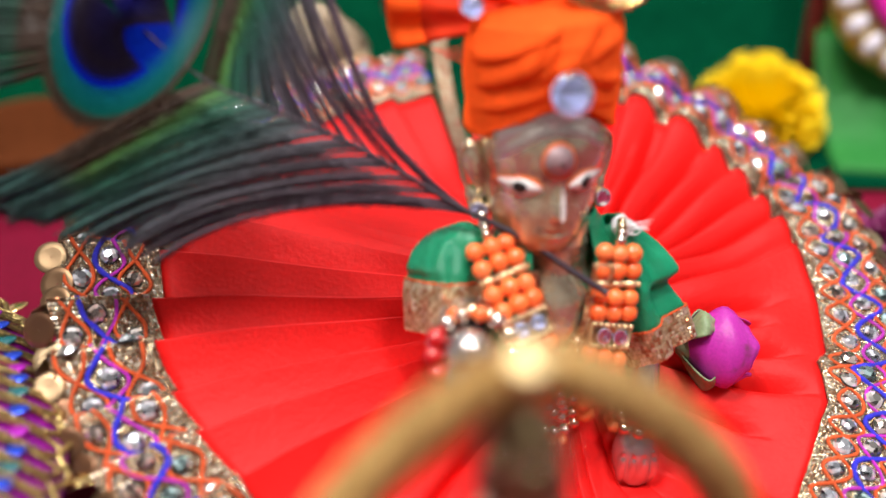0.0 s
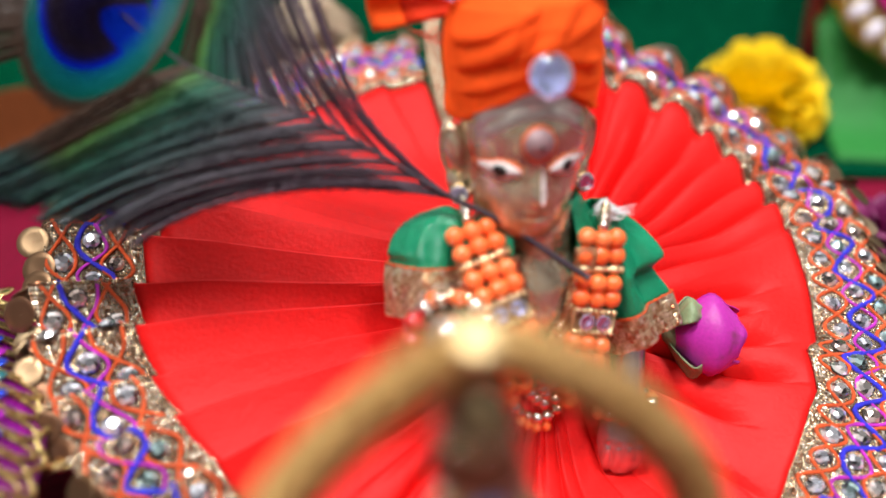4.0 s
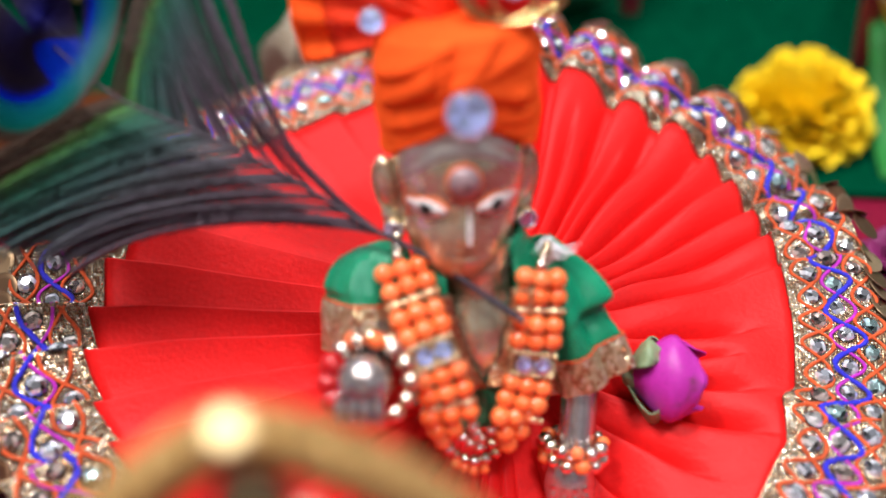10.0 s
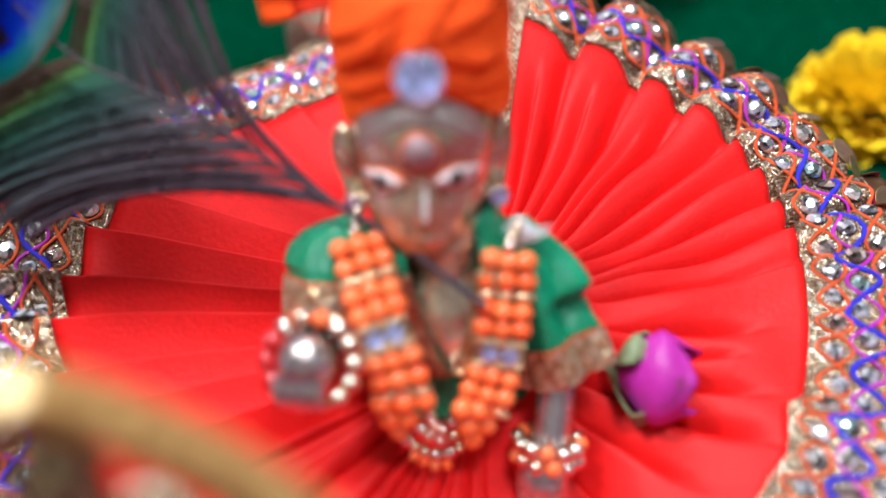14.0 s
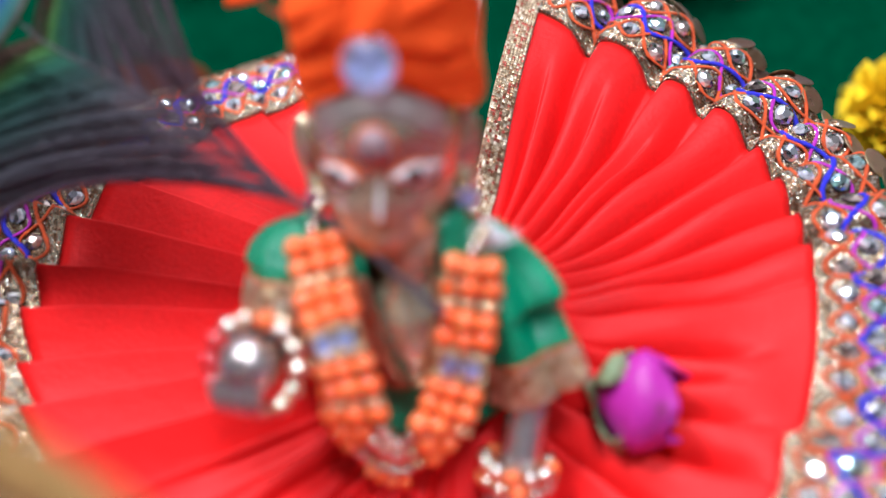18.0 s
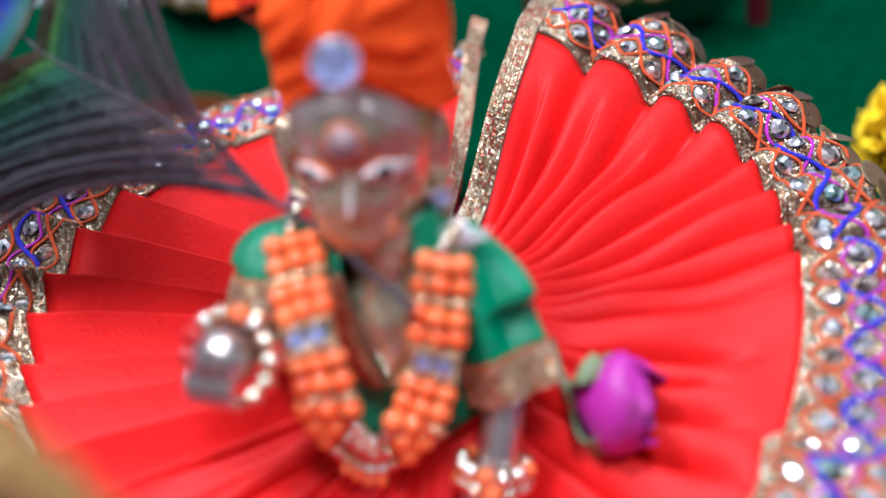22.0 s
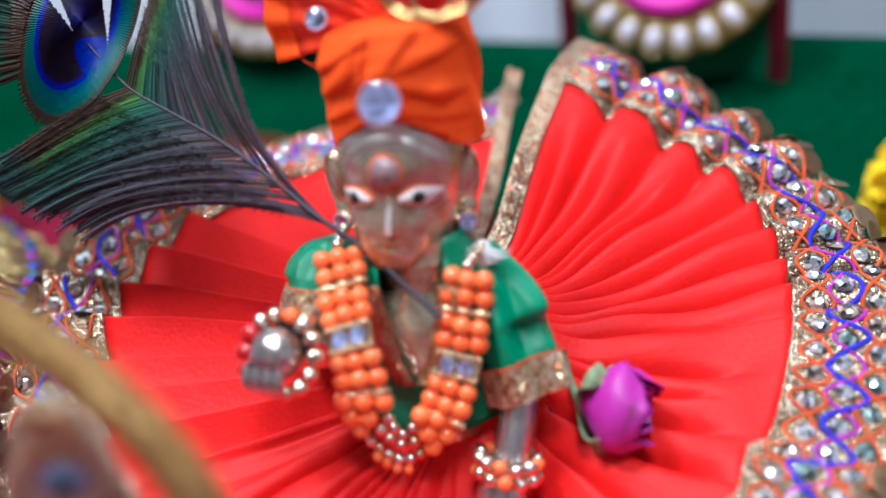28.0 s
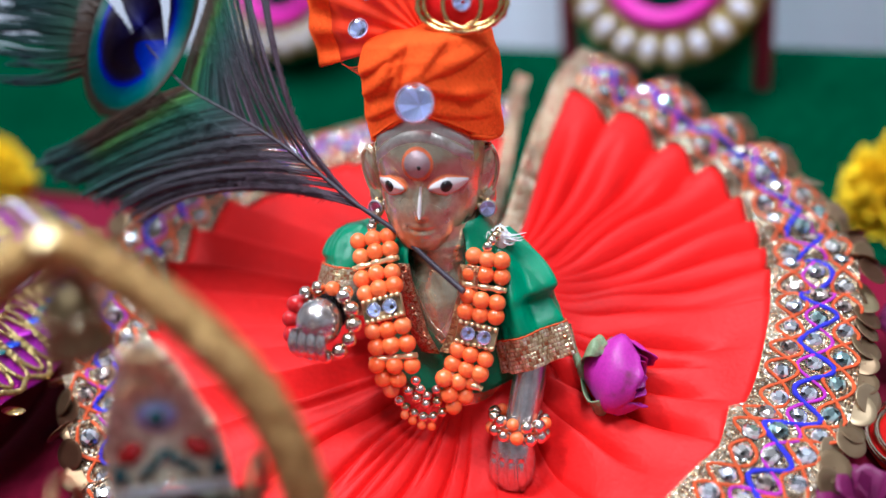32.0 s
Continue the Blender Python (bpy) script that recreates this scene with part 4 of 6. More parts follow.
make_sleeve([(0.044, 0.259, 0.0770), (0.0510, 0.2590, 0.0670), (0.0560, 0.2555, 0.0540), (0.0610, 0.2510, 0.0385)], [0.0072, 0.0098, 0.0112, 0.0114], [0.8, 0.88, 0.8, 0.66], 1, 17, 1.0)
make_sleeve([(0.0060, 0.2535, 0.0805), (0.0042, 0.2515, 0.0755), (0.0022, 0.2470, 0.0655), (0.0015, 0.2425, 0.0525)], [0.0012, 0.0066, 0.0096, 0.0110, 0.0116, 0.0118, 0.0115, 0.0110], [0.85, 0.85], -1, 14, 0.3)
g, rows = Geo(), []
for i in range(26):
    z = 0.0835 - 0.0545 * i / 25
    w = np.interp(z, [0.028, 0.045, 0.065, 0.074, 0.079, 0.0835], [0.0215, 0.0205, 0.0200, 0.0180, 0.0150, 0.0122])
    open_ = np.interp(z, [0.028, 0.042, 0.052, 0.079], [0.0, 0.0, 0.25, 0.62])
    r = []
    for j in range(41):
        t = -math.pi / 2 + open_ + (2 * math.pi - 2 * open_) * j / 40
        r.append(pose(0.0305, 0.2565, z, 0, 0, YAW) @ Vector((w * math.cos(t), 0.84 * w * math.sin(t) * (1 + 0.05 * math.sin(7 * t + z * 300)), 0)))
    rows.append(r)
g.grid(rows)
part("bodice", g, GREEN, blouse, thick=0.0006)
for j in (0, 40):
    g = Geo()
    edge = [Vector(r[j]) for r in rows[5:19]]
    out = Vector((0.10, -1, 0.2)).normalized() * 0.0012
    lean = Vector((0.0048 if j == 0 else -0.0048, 0, 0))
    g.grid([[p + out - lean * 0.3, p + out * 1.4 + lean * 0.35, p + out + lean] for p in edge])
    band = part("neckline_trim", g, RUST_CLOTH, blouse, "rust and gold woven neckline", thick=0.0006)
    fine = curve(edge, 44)
    g = woven([[p + out * (1.15 + 0.4 * math.sin(math.pi * k / 8)) + lean * (1.3 * k / 8 - 0.3) for k in range(9)] for p in fine], lambda p: out, seed=j)
    part("weave", g, RUST_WEAVE, band, "flat rust and gold thread", smooth=False, kind="stuff")

# ---- orange velvet turban ----
turban = thing("turban", (HEAD.x, HEAD.y, HEAD.z + 0.012), "orange velvet doll turban with crystals and a fanned crest", "turban")
# ridges of the wrapped layers over the front: two ends (across, up) in millimetres, height and width
RIDGES = [((-20.5, 31.5), (-3.5, 40.2), 1.5, 3.0), ((-20.5, 24.5), (-8.3, 31.5), 1.6, 3.4), ((-8.3, 31.5), (-5.2, 40.5), 1.3, 2.2), ((-0.7, 30.0), (9.7, 42.2), 1.5, 3.0), ((0.0, 31.0), (20.0, 36.8), 1.5, 2.6),
          ((2.0, 29.7), (13.2, 25.5), 1.7, 2.6), ((13.2, 25.5), (20.5, 24.3), 1.2, 2.2), ((-4.9, 30.0), (-3.0, 42.0), 1.2, 2.6), ((-19.5, 18.0), (-6.0, 24.5), 0.9, 2.2), ((6.0, 21.5), (20.0, 17.5), 0.8, 2.2)]


def ridge(x, z):
    """How far the layers stand proud at (x, z): a soft back and a sharp lower edge."""
    out = 0.0
    for (x0, z0), (x1, z1), h, wide in RIDGES:
        dx, dz = x1 - x0, z1 - z0
        span = dx * dx + dz * dz
        t = min(max(((x - x0) * dx + (z - z0) * dz) / span, 0.0), 1.0)
        s = math.hypot(x - x0 - t * dx, z - z0 - t * dz)
        up = (z - z0) * dx - (x - x0) * dz > 0
        out += h * math.exp(-(s / (wide if up else 0.75)) ** 2)
    return min(0.85 * out, 2.2)


g, rows = Geo(), []
for i in range(80):
    u = i / 79
    zz = np.interp(u, [0, 0.08, 0.35, 0.62, 0.78, 0.9, 1.0], [0.0085, 0.0090, 0.0200, 0.0335, 0.0400, 0.0430, 0.0440])
    ww = np.interp(u, [0, 0.04, 0.35, 0.62, 0.78, 0.9, 1.0], [0.0185, 0.0198, 0.0203, 0.0205, 0.0185, 0.011, 0.001])
    r = []
    for j in range(300):
        t = 2 * math.pi * j / 300
        front = -math.sin(t)
        wrap = (t / (2 * math.pi) * 3 + 2.6 * u + 0.35 * math.sin(2 * t)) % 1.0
        wrap = 1 - abs(wrap * 2 - 1) if wrap < 0.9 else 0.2 * (1 - wrap) / 0.1
        near = smooth01((front - 0.12) / 0.5) * smooth01((1 - u) / 0.25) * smooth01((u - 0.03) / 0.1)
        lift = (0.0016 + 0.0112 * math.exp(-((t - 1.5 * math.pi) / 0.80) ** 2)) * (1 - u) ** 1.5 + (-0.0012) * (abs(math.cos(t)) ** 2) * (1 - u)
        rad = ww * (1 + 0.05 * (wrap - 0.5) * (1 - near)) + 0.001 * near * (ridge(1000 * ww * math.cos(t), 1000 * (zz + lift)) - 0.8)
        r.append(HM @ Vector((rad * math.cos(t) - 0.0006, 0.93 * rad * math.sin(t) + 0.001, zz + lift + 0.0015 * math.cos(t) * u)))
    rows.append(r)
g.grid(rows, False, True)
part("wrap", g, VELVET, turban, "wrapped orange velvet", thick=0.0008)


def set_stone(c, normal, r, parent, label):
    """A clear glass dome over a shallow foiled cone."""
    m = facing(Vector(c) + Vector(normal).normalized() * r * 0.40, normal)
    g = Geo()
    g.lathe([(r * math.cos(a), r * 0.26 * math.sin(a)) for a in np.linspace(0, math.pi / 2, 9)], m, 32)
    g.lathe([(r * 0.999, 0.0), (r * 0.95, -r * 0.04), (0.0, -r * 0.04)], m, 32)
    stone_ = part("crystal", g, GLASS, parent, label)
    g, n = Geo(), 12
    for j in range(n):
        p, q = 2 * math.pi * j / n, 2 * math.pi * (j + 1) / n
        g.add([m @ Vector((r * 1.02 * math.cos(p), r * 1.02 * math.sin(p), -r * 0.03)), m @ Vector((r * 1.02 * math.cos(q), r * 1.02 * math.sin(q), -r * 0.03)), m @ Vector((0, 0, -r * 0.55))], [(0, 1, 2)])
    g.lathe([(r * 1.02, -0.10 * r), (r * 1.07, -0.02 * r), (r * 1.03, 0.05 * r)], m, 32)
    part("foil_back", g, BIG_CRYSTAL, stone_, "silvered back of the crystal", smooth=False)
    return stone_


set_stone((0.0318, 0.2432, 0.1222), (0.25, -0.93, 0.35), 0.0054, turban, "large clear round crystal")
set_stone((0.0072, 0.2572, 0.1403), (0.2, -0.85, 0.5), 0.0030, turban, "small clear crystal")
set_stone((0.0110, 0.2585, 0.1512), (0.2, -0.85, 0.5), 0.0028, turban, "small clear crystal")
# crest: a fan of satin with a velvet edge, from the knot up and to the side
knot = Vector((0.0285, 0.2600, 0.1375))
g, edge, rows = Geo(), Geo(), []
for i in range(57):
    u = i / 56
    a = radians(194 - 122 * u)
    fold = 0.0034 * (abs((u * 8) % 1 * 2 - 1) - 0.5)
    L = 0.0455 + 0.006 * smooth01(u * 1.6)
    way = Vector((math.cos(a), 0.13 - 0.10 * u, math.sin(a) * 1.05)).normalized()
    rows.append([knot + way * (L * s) + Vector((0.25, -0.9, 0.2)) * (fold * s + 0.004 * s * (1 - s)) for s in (0.05, 0.2, 0.35, 0.5, 0.65, 0.76)])
g.grid(rows)
part("crest", g, SATIN, turban, "pleated orange satin crest", thick=0.0005)
edge.grid([[r[-1] + (r[-1] - r[0]).normalized() * d + Vector((0, -0.0008 * (1 - abs(d / 0.0045 - 1)), 0)) for d in (-0.001, 0.002, 0.0045, 0.0065, 0.009)] for r in rows])
part("crest_edge", edge, VELVET, turban, "orange velvet edge of the crest", thick=0.0008)
g = Geo()
rr = random.Random(3)
for i in range(7):
    p = rows[1][-1] + Vector((0.001 * i, 0, -0.002 - 0.0006 * i))
    g.tube(curve([p, p + Vector((0.004 + 0.002 * rr.random(), -0.001, -0.0012)), p + Vector((0.009 + 0.004 * rr.random(), -0.001, 0.0015 * rr.random()))], 6), 0.00012, 4)
part("fray", g, SATIN, turban)
# brooch of gold cord on red cloth
bm_ = facing((0.0415, 0.2590, 0.1490), (0.28, -0.9, 0.25))
outline = [(0.0125 * math.sin(a) * (1 + 0.25 * math.cos(a)), -0.0105 * math.cos(a) + 0.001) for a in np.linspace(0, 2 * math.pi, 40, endpoint=False)]
g = Geo()
g.add([bm_ @ Vector((0, 0, 0.0008))] + [bm_ @ Vector((x, y, 0)) for x, y in outline], [(0, 1 + i, 1 + (i + 1) % 40) for i in range(40)])
part("brooch_cloth", g, RED, turban, "red cloth brooch", thick=0.0012)
for s, r in ((1.0, 0.0008), (0.86, 0.0007)):
    g = Geo()
    g.tube([bm_ @ Vector((x * s, y * s, 0.0012)) for x, y in outline], [r * (1 + 0.25 * (-1) ** i) for i in range(40)], 8, closed=True)
    part("brooch_cord", g, GOLD, turban, "twisted gold cord")
for sx in (-1, 1):
    g = Geo()
    g.tube(curve([bm_ @ Vector((sx * x, y, 0.0014)) for x, y in ((0.0, -0.0085), (0.0042, -0.006), (0.0055, -0.001), (0.003, 0.004), (0.0, 0.006))], 20), 0.0007, 7)
    part("brooch_cord", g, GOLD, turban, "twisted gold cord")
set_stone(bm_ @ Vector((0, -0.001, 0.0008)), bm_.to_3x3() @ Vector((0, 0, 1)), 0.0026, turban, "pale brooch crystal")

# ---- earrings ----
for side in (-1, 1):
    c = HM @ Vector((side * 0.0186 - 0.0012 - 0.0016 * (side > 0), -0.0072, -0.0115))
    e = thing("earring", c, "round crystal earring in a silver setting", "earring", "earrings")
    g = Geo()
    m = facing(c, HM.to_3x3() @ Vector((0.25 * side, -1, 0.15)))
    g.lathe([(0.0004, -0.0012), (0.0026, -0.0008), (0.0029, 0.0002), (0.0025, 0.0006)], m, 16)
    part("setting", g, PALE_GOLD, e)
    set_stone(m @ Vector((0, 0, 0.0004)), m.to_3x3() @ Vector((0, 0, 1)), 0.0024, e, "clear crystal")
    g = Geo()
    g.ball(m @ Vector((-0.0028 * side, 0.0012, 0.0006)), 0.0009, 10, 6)
    part("stud", g, PALE_GOLD, e)

# ---- three-strand coral bead necklace ----
necklace = thing("bead_necklace", (0.031, 0.232, 0.030), "three-strand orange bead necklace with gold spacers and crystal clasps", "necklace")
bead = Geo().ball((0, 0, 0), 0.00276, 18, 12).mesh("bead", CORAL)
small = Geo().ball((0, 0, 0), 0.0017, 12, 8).mesh("gold_bead", GOLD_BEAD)
LEFT = curve([(0.0118, 0.2440, 0.0815), (0.0150, 0.2385, 0.0755), (0.0195, 0.2315, 0.0685), (0.0232, 0.2268, 0.0615), (0.0255, 0.2246, 0.0530), (0.0268, 0.2240, 0.0440), (0.0285, 0.2248, 0.0350), (0.0320, 0.2262, 0.0285)], 200)
RIGHT = curve([(0.0490, 0.2480, 0.0775), (0.0487, 0.2462, 0.0705), (0.0480, 0.2430, 0.0620), (0.0468, 0.2400, 0.0520), (0.0448, 0.2366, 0.0430), (0.0415, 0.2325, 0.0345), (0.0375, 0.2290, 0.0285)], 200)


def along(path, s):
    """The point s metres along path, and the way there."""
    for a, b in zip(path, path[1:]):
        d = (b - a).length
        if s <= d:
            return a + (b - a) * (s / d), (b - a).normalized()
        s -= d
    return path[-1], (path[-1] - path[-2]).normalized()


def strands(path, plan, across):
    s = 0.0010
    for kind in plan:
        step = {"bead": 0.00495, "bar": 0.0026, "clasp": 0.0074}[kind]
        p, d = along(path, s + step / 2)
        out = Vector((0.28, -0.9, 0.33))
        side = d.cross(out).normalized()
        side = side if side.x > 0 else -side
        front = side.cross(d).normalized()
        front = front if front.y < 0 else -front
        if kind == "bead":
            for k in (-1, 0, 1):
                j = Vector((rnd.uniform(-1, 1), rnd.uniform(-1, 1), rnd.uniform(-1, 1))) * 0.00035
                piece("bead", bead, Matrix.Translation(p + side * (k * across) + front * (0.0006 * (k == 0)) + j) @ Matrix.Scale(rnd.uniform(0.95, 1.04), 4), necklace)
        elif kind == "bar":
            g = Geo()
            g.tube([p - side * across * 1.55 + front * 0.0005, p + side * across * 1.55 + front * 0.0005], 0.0009, 8)
            for k in (-1.0, 0.0, 1.0):
                g.ball(p + side * (k * across) + front * 0.0006, (0.0021, 0.0012, 0.0013), 12, 8, 0, Matrix((side, d, front)).transposed())
            part("spacer", g, SPACER, necklace, "gold spacer bar")
        else:
            m = Matrix.Translation(p + front * 0.0006) @ Matrix((side, side.cross(front) * -1, front)).transposed().to_4x4()
            g = Geo()
            g.box((0, 0, 0), (0.0124, 0.0070, 0.0022), m.to_3x3().to_4x4())
            g.v = [tuple(Vector(v) + m.translation) for v in g.v]
            for yy in (-0.0030, 0.0030):
                for k in range(7):
                    g.ball(m @ Vector((-0.0054 + 0.0018 * k, yy, 0.0011)), 0.0008, 7, 5)
            c = part("clasp", g, SPACER, necklace, "square gold clasp with two crystals")
            for k in (-0.0025, 0.0025):
                set_stone(m @ Vector((k, 0, 0.0011)), front, 0.0021, c, "clear crystal")
        s += step


strands(LEFT, ["bead", "bead", "bar", "bead", "bead", "clasp", "bead", "bead", "bar"], 0.00475)
strands(RIGHT, ["bead", "bead", "bar", "bead", "bead", "clasp", "bead", "bead", "bar"], 0.0044)
# the three strands meet below in coral and then gold beads
for hang, first, last in (
        ([(0.0216, 0.2214, 0.0469), (0.0230, 0.2221, 0.0416), (0.0245, 0.2241, 0.0363), (0.0270, 0.2262, 0.0301), (0.0329, 0.2286, 0.0261), (0.0396, 0.2315, 0.0292), (0.0434, 0.2339, 0.0321), (0.0456, 0.2358, 0.0372)], 3, 3),
        ([(0.0268, 0.2229, 0.0468), (0.0273, 0.2233, 0.0417), (0.0289, 0.2249, 0.0378), (0.0338, 0.2281, 0.0316), (0.0398, 0.2315, 0.0341), (0.0424, 0.2334, 0.0380)], 2, 2),
        ([(0.0313, 0.2255, 0.0462), (0.0319, 0.2256, 0.0412), (0.0336, 0.2283, 0.0345), (0.0367, 0.2303, 0.0365), (0.0387, 0.2311, 0.0398)], 1, 1)):
    line = curve(hang, 160)
    length = sum((b - a).length for a, b in zip(line, line[1:]))
    lo, hi = first * 0.0050, length - (last - 1) * 0.0050 - 0.0012
    for i in range(first):
        piece("bead", bead, Matrix.Translation(along(line, i * 0.0050)[0]) @ Matrix.Scale(rnd.uniform(0.95, 1.03), 4), necklace)
    for i in range(last):
        piece("bead", bead, Matrix.Translation(along(line, length - i * 0.0050)[0]) @ Matrix.Scale(rnd.uniform(0.95, 1.03), 4), necklace)
    n = max(2, int((hi - lo) / 0.0031))
    for i in range(n):
        p = along(line, lo - 0.0006 + (hi - lo) * (i + 0.25) / n)[0]
        piece("gold_bead", small, Matrix.Translation(p) @ Matrix.Scale(rnd.uniform(0.88, 1.02), 4), necklace)
    if first == 3:
        tiny = Geo().ball((0, 0, 0), 0.0014, 12, 8).mesh("coral_bead", CORAL)
        for i in range(4):
            p = along(line, lo + (hi - lo) * (i + 0.8) / 6)[0]
            piece("coral_bead", tiny, Matrix.Translation(p + Vector((0.0005, -0.0010, -0.0026))), necklace)
for path in (LEFT, RIGHT):
    start = path[0]
    for i in range(4):
        p = start + Vector((0.0004 * i if path is RIGHT else -0.0004 * i, 0.0022 * i, 0.0011 * i - 0.00012 * i * i)) + Vector((0, -0.0006, 0.0004))
        piece("gold_bead", small, Matrix.Translation(p) @ Matrix.Scale(0.95, 4), necklace)
# small pendant on the chest
g = Geo()
pend = Vector((0.0375, 0.2345, 0.0525))
g.tube([pend + Vector((0.0016 * x, -0.0005, 0.0016 * z)) for x, z in ((0, 1.2), (1, 0), (0, -1.2), (-1, 0))], 0.0004, 6, closed=True)
g.tube(curve([(0.0245, 0.2410, 0.0700), (0.0310, 0.2370, 0.0600), pend + Vector((0, 0, 0.002)), (0.0415, 0.2400, 0.0640), (0.0445, 0.2450, 0.0705)], 30), 0.0002, 5)
tagged(part("pendant_chain", g, PALE_GOLD), "thin chain with a small square pendant on the chest", "necklace")


# ---- bead bracelets ----
def bracelet(c, axis, radius, rows, size, label, flat=False):
    t = thing("bracelet", c, label, "bracelet", "bead bracelets")
    m = facing(c, axis)
    gold = Geo().ball((0, 0, 0), size, 16, 10).mesh("metal_bead", GOLD_BEAD)
    red = Geo().ball((0, 0, 0), size * 1.2, 16, 10).mesh("red_bead", RED_BEAD)
    coral = Geo().ball((0, 0, 0), size, 16, 10).mesh("coral_bead", CORAL)
    for row, plan in enumerate(rows):
        n, h = len(plan), -row * size * 1.85 + (0.0 if flat else size * 0.9)
        for i, kind in enumerate(plan):
            if kind == " ":
                continue
            a = 2 * math.pi * (i + 0.4 * row) / n
            data = {"g": gold, "r": red, "c": coral}[kind]
            p = m @ Vector((radius * math.cos(a), radius * math.sin(a), h + rnd.uniform(-0.0004, 0.0004)))
            piece(data.name, data, Matrix.Translation(p) @ Matrix.Scale(rnd.uniform(0.88, 1.06), 4), t)
    g = Geo()
    g.tube([m @ Vector((radius * math.cos(a), radius * math.sin(a), 0)) for a in np.linspace(0, 2 * math.pi, 30, endpoint=False)], 0.0004, 6, closed=True)
    part("thread", g, ORANGE_CORD, t)


bracelet((0.0078, 0.2160, 0.0622), (0.10, -1, 0.50), 0.0104, ("gggcggrrrggggg", "  ggcgg       "), 0.0023, "wrist bracelet of gold and red beads", True)
bracelet((0.0583, 0.2408, 0.0215), (-0.06, -0.3, -1), 0.0082, ("ggcggccggcgg", "ggcgggcggggc"), 0.0021, "wrist bracelet of gold and coral beads")

# ---- rose bud resting on the skirt ----
rose = thing("rose_bud", (0.083, 0.262, 0.022), "magenta rose bud with green sepals lying on the skirt", "flower")
base, tip = Vector((0.0730, 0.2605, 0.0335)), Vector((0.0975, 0.2590, 0.0330))
ax = (tip - base).normalized()
rm = facing(base, ax, (0, 0, 1)) @ Matrix.Scale(0.88, 4)


def petal(turn, r0, open_, length, wide, mat_, name, parent, seed):
    q = random.Random(seed)
    rows = []
    for i in range(15):
        u = i / 14
        rad = r0 * (0.25 + 1.05 * math.sin(min(1.0, u * 1.25) * math.pi / 2) - 0.52 * smooth01((u - 0.55) / 0.45) * (1 - open_))
        row = []
        for j in range(13):
            s = (j / 12 - 0.5) * 2
            a = turn + s * wide * (0.55 + 0.45 * math.sin(math.pi * min(1, 0.15 + u * 0.8)))
            h = length * u * (1 - 0.10 * s * s * u) + 0.0006 * math.sin(5 * s + seed) * u
            rr_ = rad * (1 + 0.05 * math.sin(3 * s + seed + 4 * u)) + 0.0008 * max(0, abs(s) - 0.7) * u
            row.append(rm @ Vector((rr_ * math.cos(a), rr_ * math.sin(a), h)))
        rows.append(row)
    g = Geo()
    g.grid(rows)
    return part(name, g, mat_, parent, thick=0.0004)


for i in range(6):
    petal(0.4 + i * 2.3, 0.0100 - 0.0009 * i, 0.05 if i < 3 else 0.0, 0.0212 + 0.0006 * (i % 3), 1.35 if i < 4 else 1.1, PETAL, "petal", rose, i)
petal(2.55, 0.0116, 0.12, 0.0245, 1.25, PETAL, "petal", rose, 21)
petal(4.15, 0.0110, 0.10, 0.0250, 0.85, PETAL, "petal", rose, 25)
petal(0.6, 0.0110, 0.10, 0.0245, 0.9, PETAL, "petal", rose, 26)
petal(3.85, 0.0121, 0.25, 0.0150, 0.48, SEPAL, "sepal", rose, 41)
petal(1.9, 0.0118, 0.45, 0.0100, 0.42, SEPAL, "sepal", rose, 43)
petal(0.3, 0.0113, 0.3, 0.0130, 0.36, SEPAL, "sepal", rose, 44)
g = Geo()
g.lathe([(0.0008, -0.002), (0.0030, -0.0012), (0.0052, 0.001), (0.0060, 0.003)], rm, 16)
part("calyx", g, SEPAL, rose)
g = Geo()
g.tube(curve([base - ax * 0.001, base + Vector((-0.004, 0.003, 0.004)), base + Vector((-0.006, 0.005, 0.012))], 10), [0.0016 - 0.00012 * i for i in range(10)], 7)
part("stem", g, SEPAL, rose)

# ---- white cotton wisp behind the shoulder ----
g = Geo()
tr = random.Random(9)
for i in range(34):
    a = Vector((0.0495, 0.2545, 0.0790)) + Vector((tr.uniform(-1, 1), tr.uniform(-1, 1), tr.uniform(-1, 1))) * 0.0018
    b = a + Vector((tr.uniform(-0.001, 0.004), tr.uniform(-0.002, 0.002), tr.uniform(-0.003, 0.002)))
    g.tube(curve([a, a.lerp(b, 0.5) + Vector((0, 0, tr.uniform(0, 0.002))), b], 5), [0.00028, 0.00026, 0.0002, 0.00014, 0.00006], 5)
g.ball((0.0500, 0.2550, 0.0775), (0.0028, 0.0024, 0.0044), 12, 8)
for k in range(9):
    a = Vector((0.0500, 0.2545, 0.0780)) + Vector((0, tr.uniform(-0.001, 0.001), tr.uniform(-0.001, 0.001)))
    g.tube(curve([a, a + Vector((tr.uniform(0.003, 0.0045), -0.0005, tr.uniform(-0.0006, 0.0006))), a + Vector((tr.uniform(0.005, 0.0095), -0.001, tr.uniform(0.0, 0.0022)))], 8), [0.0004, 0.0004, 0.00036, 0.0003, 0.00026, 0.0002, 0.00015, 0.00005], 6)
tagged(part("cotton_tuft", g, COTTON), "white cotton thread tuft at the shoulder", "thread")

# ---- peacock feather ----
FY = Vector((-0.0593, 0.2536, 0.1203))
FA = Vector((-0.8891, 0.0962, 0.4475)).normalized()
FB = Vector((0.4509, 0.3528, 0.8199)).normalized()
FN = FA.cross(FB).normalized()
FN = FN if FN.y < 0 else -FN


def leaf(a, b, c=0.0):
    """A point of the feather: a along the shaft, b across, c towards the front, in millimetres."""
    return FY + FA * (a / 1000) + FB * (b / 1000) + FN * (c / 1000)


